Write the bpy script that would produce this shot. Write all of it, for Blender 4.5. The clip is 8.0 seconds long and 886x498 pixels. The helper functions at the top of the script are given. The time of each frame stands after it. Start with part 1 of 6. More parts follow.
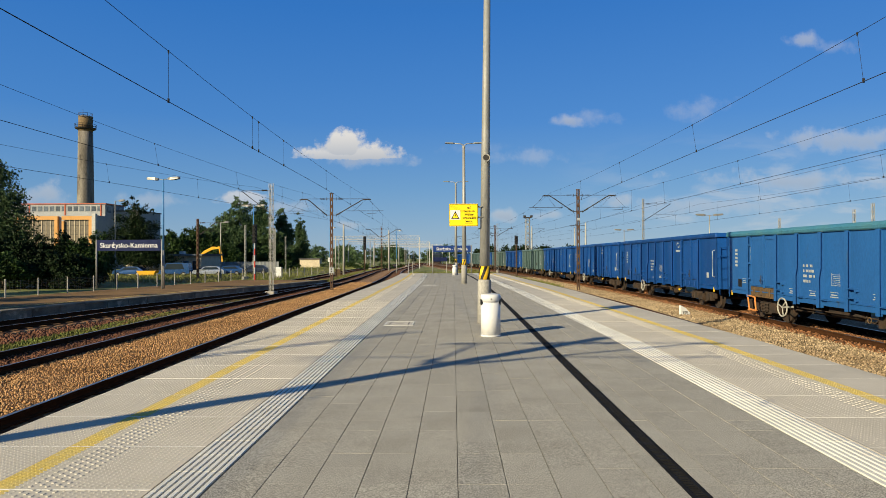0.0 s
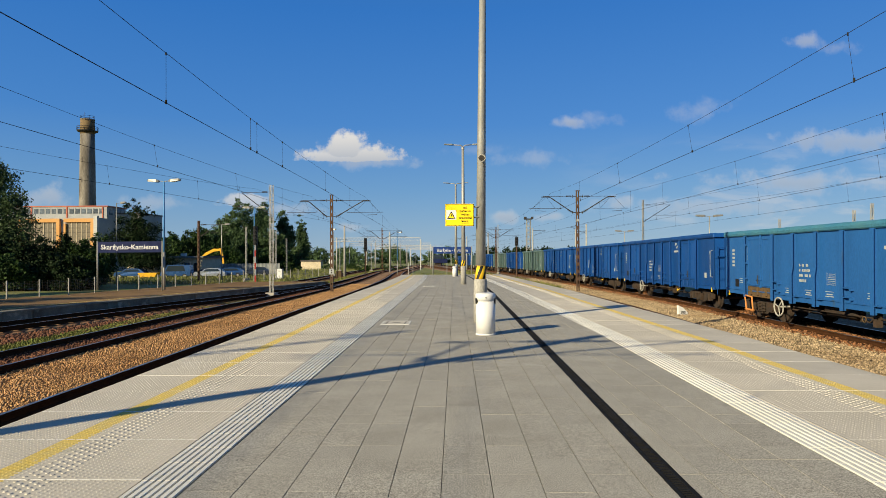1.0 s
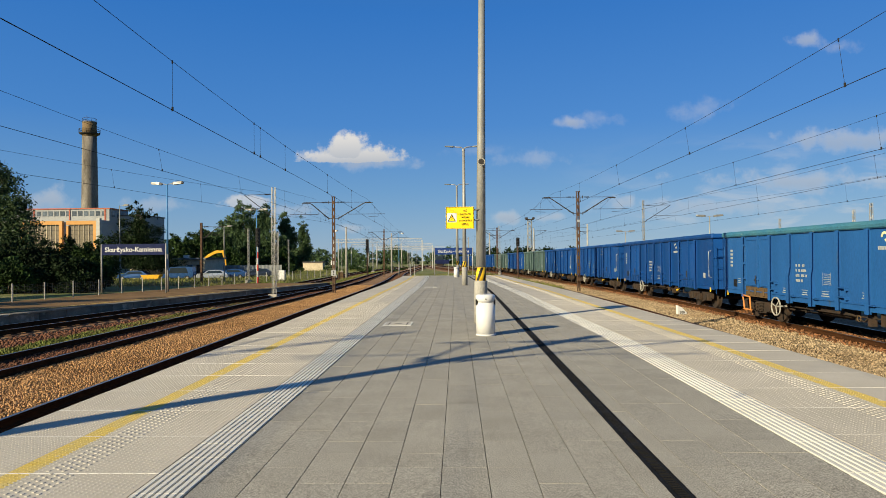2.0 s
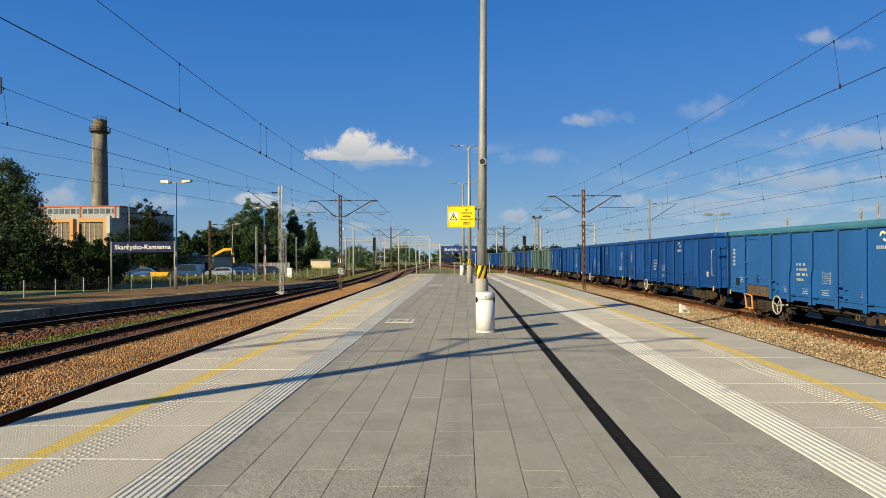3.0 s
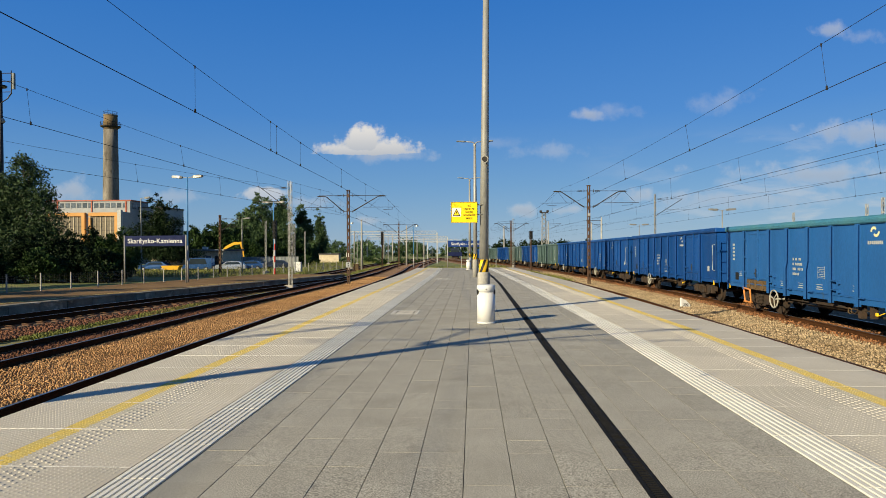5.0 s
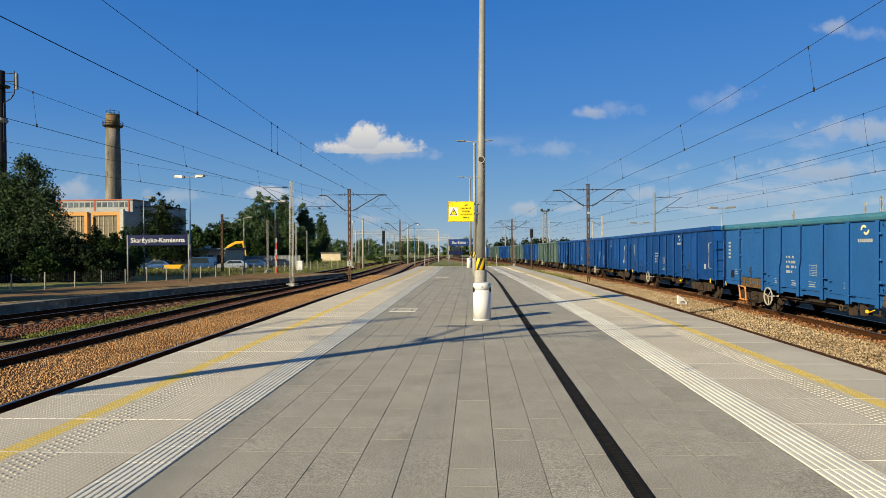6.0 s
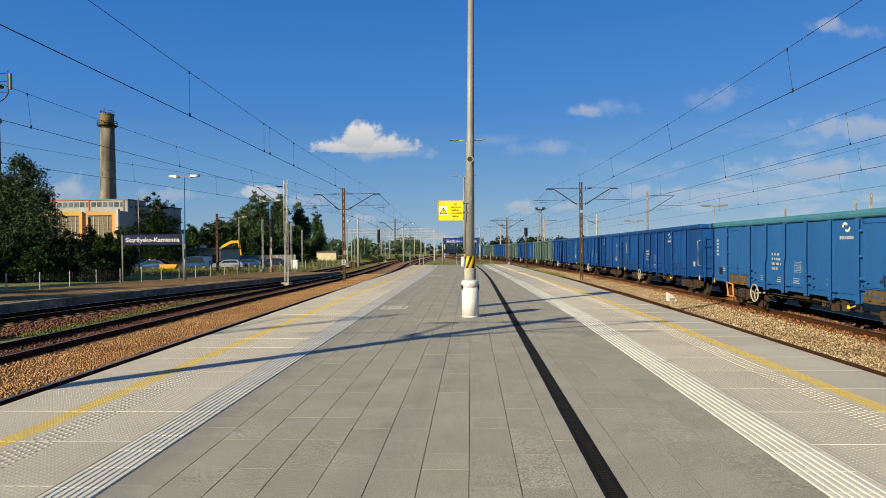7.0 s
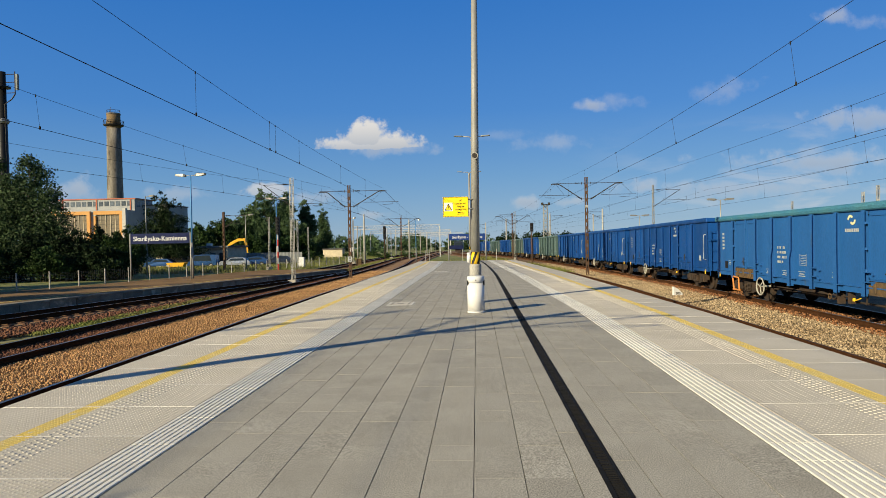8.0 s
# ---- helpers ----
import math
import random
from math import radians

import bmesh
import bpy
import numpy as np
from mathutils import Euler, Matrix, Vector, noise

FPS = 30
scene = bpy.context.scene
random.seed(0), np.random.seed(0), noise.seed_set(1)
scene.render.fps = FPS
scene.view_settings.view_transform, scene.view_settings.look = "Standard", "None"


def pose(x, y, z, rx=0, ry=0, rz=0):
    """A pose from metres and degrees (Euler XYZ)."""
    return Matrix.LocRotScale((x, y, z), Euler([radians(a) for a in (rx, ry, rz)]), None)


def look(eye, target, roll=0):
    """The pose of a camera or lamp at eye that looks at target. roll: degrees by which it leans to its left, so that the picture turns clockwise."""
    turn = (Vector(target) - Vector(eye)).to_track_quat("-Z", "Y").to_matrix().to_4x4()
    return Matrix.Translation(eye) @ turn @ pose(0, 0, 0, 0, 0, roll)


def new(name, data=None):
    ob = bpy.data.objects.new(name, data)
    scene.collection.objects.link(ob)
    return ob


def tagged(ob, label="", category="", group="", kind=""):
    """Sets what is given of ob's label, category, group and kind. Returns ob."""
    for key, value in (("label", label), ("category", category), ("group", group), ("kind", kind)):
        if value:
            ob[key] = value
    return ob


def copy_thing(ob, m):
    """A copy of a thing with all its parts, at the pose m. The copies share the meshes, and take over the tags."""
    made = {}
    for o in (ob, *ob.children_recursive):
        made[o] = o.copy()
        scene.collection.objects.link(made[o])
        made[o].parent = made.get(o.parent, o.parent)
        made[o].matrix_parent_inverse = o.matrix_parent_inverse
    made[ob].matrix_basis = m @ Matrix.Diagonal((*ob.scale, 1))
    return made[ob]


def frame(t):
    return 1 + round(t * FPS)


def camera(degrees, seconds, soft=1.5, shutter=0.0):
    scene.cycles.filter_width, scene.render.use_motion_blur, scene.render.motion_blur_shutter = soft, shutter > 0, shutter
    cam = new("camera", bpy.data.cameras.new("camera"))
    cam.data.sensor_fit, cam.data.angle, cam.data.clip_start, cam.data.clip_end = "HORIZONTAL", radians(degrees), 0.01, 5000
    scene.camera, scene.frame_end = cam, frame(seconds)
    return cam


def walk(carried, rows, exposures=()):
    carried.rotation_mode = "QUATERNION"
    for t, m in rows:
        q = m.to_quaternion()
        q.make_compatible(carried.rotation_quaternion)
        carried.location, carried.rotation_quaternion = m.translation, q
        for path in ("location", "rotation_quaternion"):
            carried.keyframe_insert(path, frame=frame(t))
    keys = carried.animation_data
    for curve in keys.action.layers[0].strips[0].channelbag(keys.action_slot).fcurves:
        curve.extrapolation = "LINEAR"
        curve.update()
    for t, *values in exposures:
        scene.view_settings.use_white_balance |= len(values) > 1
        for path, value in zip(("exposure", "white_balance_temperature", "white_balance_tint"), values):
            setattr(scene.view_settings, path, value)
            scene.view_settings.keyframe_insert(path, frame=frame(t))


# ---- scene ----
cam = camera(70.0, 8.0, soft=0.5)
PATH = [
    (0, (-0.344, -0.046, 1.679), (-0.377, 1.954, 1.691), -0.2),
    (0.5, (-0.264, -0.072, 1.601), (-0.301, 1.928, 1.621), -0.3),
    (1, (-0.213, -0.151, 1.627), (-0.251, 1.849, 1.645), -0.3),
    (1.5, (-0.226, -0.287, 1.661), (-0.263, 1.713, 1.682), -0.4),
    (3, (-0.031, -0.678, 1.667), (-0.099, 1.321, 1.681), -0.4),
    (3.5, (-0.003, -0.805, 1.675), (-0.088, 1.194, 1.687), 0.1),
    (4, (-0.006, -0.984, 1.637), (-0.095, 1.014, 1.653), -0.0),
    (4.5, (0.044, -1.129, 1.654), (-0.046, 0.869, 1.66), -0.2),
    (6, (0.243, -1.59, 1.667), (0.143, 0.407, 1.659), -0.4),
    (6.5, (0.332, -1.727, 1.661), (0.241, 0.271, 1.653), -0.7),
    (7, (0.421, -1.856, 1.656), (0.333, 0.142, 1.644), -0.6),
    (7.5, (0.424, -1.916, 1.661), (0.328, 0.081, 1.64), -0.7),
    (8, (0.442, -1.954, 1.658), (0.335, 0.043, 1.634), -1.1),
]
walk(cam, [(t, look(eye, aim, lean)) for t, eye, aim, lean in PATH], exposures=((0, 0.8), (8, 0.8)))

# ---- world, sun ----
SUN_AZ = radians(226.2)
SUN_EL = radians(21.0)
world = bpy.data.worlds.new("sky")
scene.world = world
world.use_nodes = True


def sky_nodes():
    nt = world.node_tree
    nt.nodes.clear()
    N, L = nt.nodes.new, nt.links.new

    def val(op, a, b=None, c=None):
        n = N("ShaderNodeMath")
        n.operation = op
        for i, q in enumerate((a, b, c)):
            if q is None:
                continue
            if isinstance(q, (int, float)):
                n.inputs[i].default_value = q
            else:
                L(q, n.inputs[i])
        return n.outputs[0]

    out = N("ShaderNodeOutputWorld")
    bg = N("ShaderNodeBackground")
    sky = N("ShaderNodeTexSky")
    sky.sky_type = "NISHITA"
    sky.sun_disc = False
    sky.sun_elevation, sky.sun_rotation = SUN_EL, SUN_AZ
    sky.air_density, sky.dust_density, sky.ozone_density = 1.0, 0.0, 4.0
    bg.inputs[1].default_value = SKY_STRENGTH
    tc = N("ShaderNodeTexCoord")
    sep = N("ShaderNodeSeparateXYZ")
    L(tc.outputs["Generated"], sep.inputs[0])
    ahead = val("MAXIMUM", sep.outputs[1], 0.02)
    u = val("DIVIDE", sep.outputs[0], ahead)
    v = val("DIVIDE", sep.outputs[2], ahead)
    comb = N("ShaderNodeCombineXYZ")
    L(u, comb.inputs[0]), L(v, comb.inputs[1])
    nz = N("ShaderNodeTexNoise")
    nz.inputs["Scale"].default_value, nz.inputs["Detail"].default_value = 26.0, 7.0
    nz.inputs["Roughness"].default_value = 0.58
    L(comb.outputs[0], nz.inputs["Vector"])
    rag = val("MULTIPLY", val("SUBTRACT", nz.outputs["Fac"], 0.5), 3.3)
    # cumulus puffs: bearing, height, half width, half height (as tangents), density
    puffs = ((-0.172, 0.168, 0.036, 0.025, 1.0), (-0.138, 0.158, 0.050, 0.019, 1.0), (-0.186, 0.156, 0.048, 0.013, 0.95), (-0.135, 0.148, 0.075, 0.011, 0.6),
             (-0.105, 0.145, 0.040, 0.007, 0.35), (0.182, 0.206, 0.024, 0.010, 0.62), (0.235, 0.214, 0.045, 0.012, 0.25),
             (0.555, 0.330, 0.042, 0.013, 0.55), (0.60, 0.322, 0.045, 0.012, 0.3), (0.080, 0.058, 0.036, 0.012, 0.6),
             (0.260, 0.078, 0.034, 0.012, 0.58), (0.150, 0.058, 0.030, 0.008, 0.5), (-0.335, 0.085, 0.040, 0.014, 0.65),
             (-0.165, 0.045, 0.028, 0.008, 0.5), (0.62, 0.175, 0.130, 0.020, 0.55), (0.54, 0.110, 0.170, 0.020, 0.6),
             (0.40, 0.075, 0.200, 0.016, 0.45), (0.115, 0.150, 0.060, 0.014, 0.3), (0.385, 0.225, 0.050, 0.018, 0.25),
             (0.03, 0.165, 0.06, 0.01, 0.15), (-0.65, 0.095, 0.055, 0.020, 0.55), (-0.47, 0.085, 0.06, 0.012, 0.35), (-0.26, 0.075, 0.05, 0.012, 0.4))
    total, under = None, None
    for pu, pv, hw, hh, dens in puffs:
        a = val("DIVIDE", val("SUBTRACT", u, pu), hw)
        b = val("DIVIDE", val("SUBTRACT", v, pv), hh)
        d = val("SQRT", val("ADD", val("MULTIPLY", a, a), val("MULTIPLY", b, b)))
        m = val("SUBTRACT", val("ADD", 1.28 if dens > 0.62 else 1.15, rag), d)
        if dens > 0.62:
            # cumulus with a flat base
            m = val("SUBTRACT", m, val("MULTIPLY", val("MAXIMUM", val("SUBTRACT", -0.35, b), 0.0), 2.2))
        n = N("ShaderNodeMapRange")
        n.interpolation_type = "SMOOTHSTEP"
        n.inputs["From Min"].default_value, n.inputs["From Max"].default_value = 0.0, 0.62 if dens > 0.62 else 1.35
        n.inputs["To Max"].default_value = dens
        L(m, n.inputs["Value"])
        total = n.outputs[0] if total is None else val("MAXIMUM", total, n.outputs[0])
        low = val("MULTIPLY", n.outputs[0], val("MULTIPLY_ADD", b, -0.55, 0.42 if dens > 0.62 else 1.2))
        under = low if under is None else val("MAXIMUM", under, low)
    # broken low cloud field towards the right-hand horizon
    flat = N("ShaderNodeCombineXYZ")
    L(val("MULTIPLY", u, 7.0), flat.inputs[0]), L(val("MULTIPLY", v, 26.0), flat.inputs[1])
    field = N("ShaderNodeTexNoise")
    field.inputs["Scale"].default_value, field.inputs["Detail"].default_value = 1.0, 6.0
    field.inputs["Roughness"].default_value, field.inputs["Distortion"].default_value = 0.55, 0.4
    L(flat.outputs[0], field.inputs["Vector"])

    def step_to(q, lo, hi, top=1.0):
        n = N("ShaderNodeMapRange")
        n.interpolation_type = "SMOOTHSTEP"
        for k, w in (("From Min", lo), ("From Max", hi), ("To Max", top)):
            n.inputs[k].default_value = w
        L(q, n.inputs["Value"])
        return n.outputs[0]

    veil = step_to(field.outputs["Fac"], 0.47, 0.70, 0.5)
    veil = val("MULTIPLY", veil, step_to(u, 0.12, 0.50))
    veil = val("MULTIPLY", veil, val("SUBTRACT", 1.0, step_to(v, 0.09, 0.20)))
    veil = val("MULTIPLY", veil, step_to(v, 0.01, 0.05))
    total = val("MAXIMUM", total, veil)
    under = val("MAXIMUM", under, val("MULTIPLY", veil, 0.55))
    front = val("GREATER_THAN", sep.outputs[1], 0.05)
    fac = val("MULTIPLY", total, front)
    shade = N("ShaderNodeMix")
    shade.data_type = "RGBA"
    shade.inputs[6].default_value, shade.inputs[7].default_value = CLOUD_LIT, CLOUD_SHADE
    L(val("MINIMUM", val("MAXIMUM", under, 0.0), 1.0), shade.inputs[0])
    # clear-air gradient by height, laid over the Nishita sky
    air = N("ShaderNodeValToRGB")
    for k, (at, col) in enumerate(AIR):
        e = air.color_ramp.elements[k] if k < 2 else air.color_ramp.elements.new(at)
        e.position, e.color = at, (*[c * AIR_GAIN for c in col], 1)
    L(sep.outputs[2], air.inputs[0])
    hue = N("ShaderNodeMix")
    hue.data_type = "RGBA"
    hue.inputs[0].default_value = 0.78
    L(sky.outputs[0], hue.inputs[6]), L(air.outputs[0], hue.inputs[7])
    mix = N("ShaderNodeMix")
    mix.data_type = "RGBA"
    L(fac, mix.inputs[0]), L(hue.outputs[2], mix.inputs[6]), L(shade.outputs[2], mix.inputs[7])
    L(mix.outputs[2], bg.inputs[0])
    L(bg.outputs[0], out.inputs[0])


SKY_STRENGTH = 0.05
AIR_GAIN = 12.1
AIR = ((0.0, (0.235, 0.385, 0.56)), (0.1, (0.120, 0.30, 0.575)), (0.2, (0.048, 0.222, 0.60)), (0.36, (0.019, 0.170, 0.56)), (0.52, (0.032, 0.14, 0.38)), (1.0, (0.065, 0.13, 0.26)))
CLOUD_LIT, CLOUD_SHADE = (8.4, 8.2, 7.9, 1), (4.3, 4.9, 5.8, 1)
sky_nodes()
sun_data = bpy.data.lights.new("sun", "SUN")
sun_data.energy, sun_data.angle, sun_data.color = 5.0, radians(0.53), (1.0, 0.855, 0.565)
sun = new("sun", sun_data)
sun.matrix_world = look((100 * math.sin(SUN_AZ), 100 * math.cos(SUN_AZ), 100 * math.tan(SUN_EL)), (0, 0, 0))


# ---- materials ----
def material(name, base, rough=0.7, metal=0.0, second=None, scale=3.0, amount=0.5, fine=80.0, fine_amount=0.25, bump=0.3,
             spots=None, spot_scale=1.5, spot_cut=0.62, each=0.0, stretch=(1, 1, 1), island=0.0, coat=0.0, depth=0.01, spec=0.25):
    m = bpy.data.materials.new(name)
    m.use_nodes = True
    nt = m.node_tree
    N, L = nt.nodes.new, nt.links.new
    b = nt.nodes["Principled BSDF"]
    b.inputs["Roughness"].default_value, b.inputs["Metallic"].default_value = rough, metal
    b.inputs["Coat Weight"].default_value = coat
    b.inputs["Specular IOR Level"].default_value = spec
    tc, mp = N("ShaderNodeTexCoord"), N("ShaderNodeMapping")
    mp.inputs["Scale"].default_value = stretch
    L(tc.outputs["Object"], mp.inputs[0])
    info = N("ShaderNodeObjectInfo")
    shift = N("ShaderNodeVectorMath")
    shift.operation = "MULTIPLY_ADD"
    L(info.outputs["Random"], shift.inputs[0])
    shift.inputs[1].default_value = (37, 19, 11)
    L(mp.outputs[0], shift.inputs[2])

    def noise_tex(sc, detail=5.0):
        n = N("ShaderNodeTexNoise")
        n.inputs["Scale"].default_value, n.inputs["Detail"].default_value = sc, detail
        L(shift.outputs[0], n.inputs["Vector"])
        return n.outputs["Fac"]

    def mix(f, a, c, kind="MIX"):
        n = N("ShaderNodeMix")
        n.data_type, n.blend_type = "RGBA", kind
        for q, i in ((f, 0), (a, 6), (c, 7)):
            if isinstance(q, (int, float)):
                n.inputs[i].default_value = q
            elif isinstance(q, tuple):
                n.inputs[i].default_value = (*q[:3], 1)
            else:
                L(q, n.inputs[i])
        return n.outputs[2]

    def ramp(f, lo, hi, t0=0.0, t1=1.0):
        n = N("ShaderNodeMapRange")
        for k, q in (("From Min", lo), ("From Max", hi), ("To Min", t0), ("To Max", t1)):
            n.inputs[k].default_value = q
        L(f, n.inputs["Value"])
        return n.outputs[0]

    second = second or tuple(c * 0.72 for c in base)
    coarse, grain = noise_tex(scale), noise_tex(fine, 3.0)
    col = mix(ramp(coarse, 0.36, 0.68, 0.0, amount * 1.6), base, second)
    if spots:
        col = mix(ramp(noise_tex(spot_scale, 8.0), spot_cut, spot_cut + 0.08), col, spots)
    g = ramp(grain, 0.3, 0.7, 1 - fine_amount, 1 + fine_amount)
    h = N("ShaderNodeHueSaturation")
    if each or island:
        if island:
            geo = N("ShaderNodeNewGeometry")
            r = ramp(geo.outputs["Random Per Island"], 0, 1, 1 - island, 1 + island)
        else:
            r = ramp(info.outputs["Random"], 0, 1, 1 - each, 1 + each)
        n = N("ShaderNodeMath")
        n.operation = "MULTIPLY"
        L(g, n.inputs[0]), L(r, n.inputs[1])
        g = n.outputs[0]
    L(g, h.inputs["Value"])
    L(col, h.inputs["Color"])
    L(h.outputs[0], b.inputs["Base Color"])
    if bump:
        bp = N("ShaderNodeBump")
        bp.inputs["Strength"].default_value, bp.inputs["Distance"].default_value = bump, depth
        L(grain, bp.inputs["Height"])
        L(bp.outputs[0], b.inputs["Normal"])
    L(ramp(coarse, 0.3, 0.7, max(0.02, rough - 0.1), min(1, rough + 0.1)), b.inputs["Roughness"])
    return m


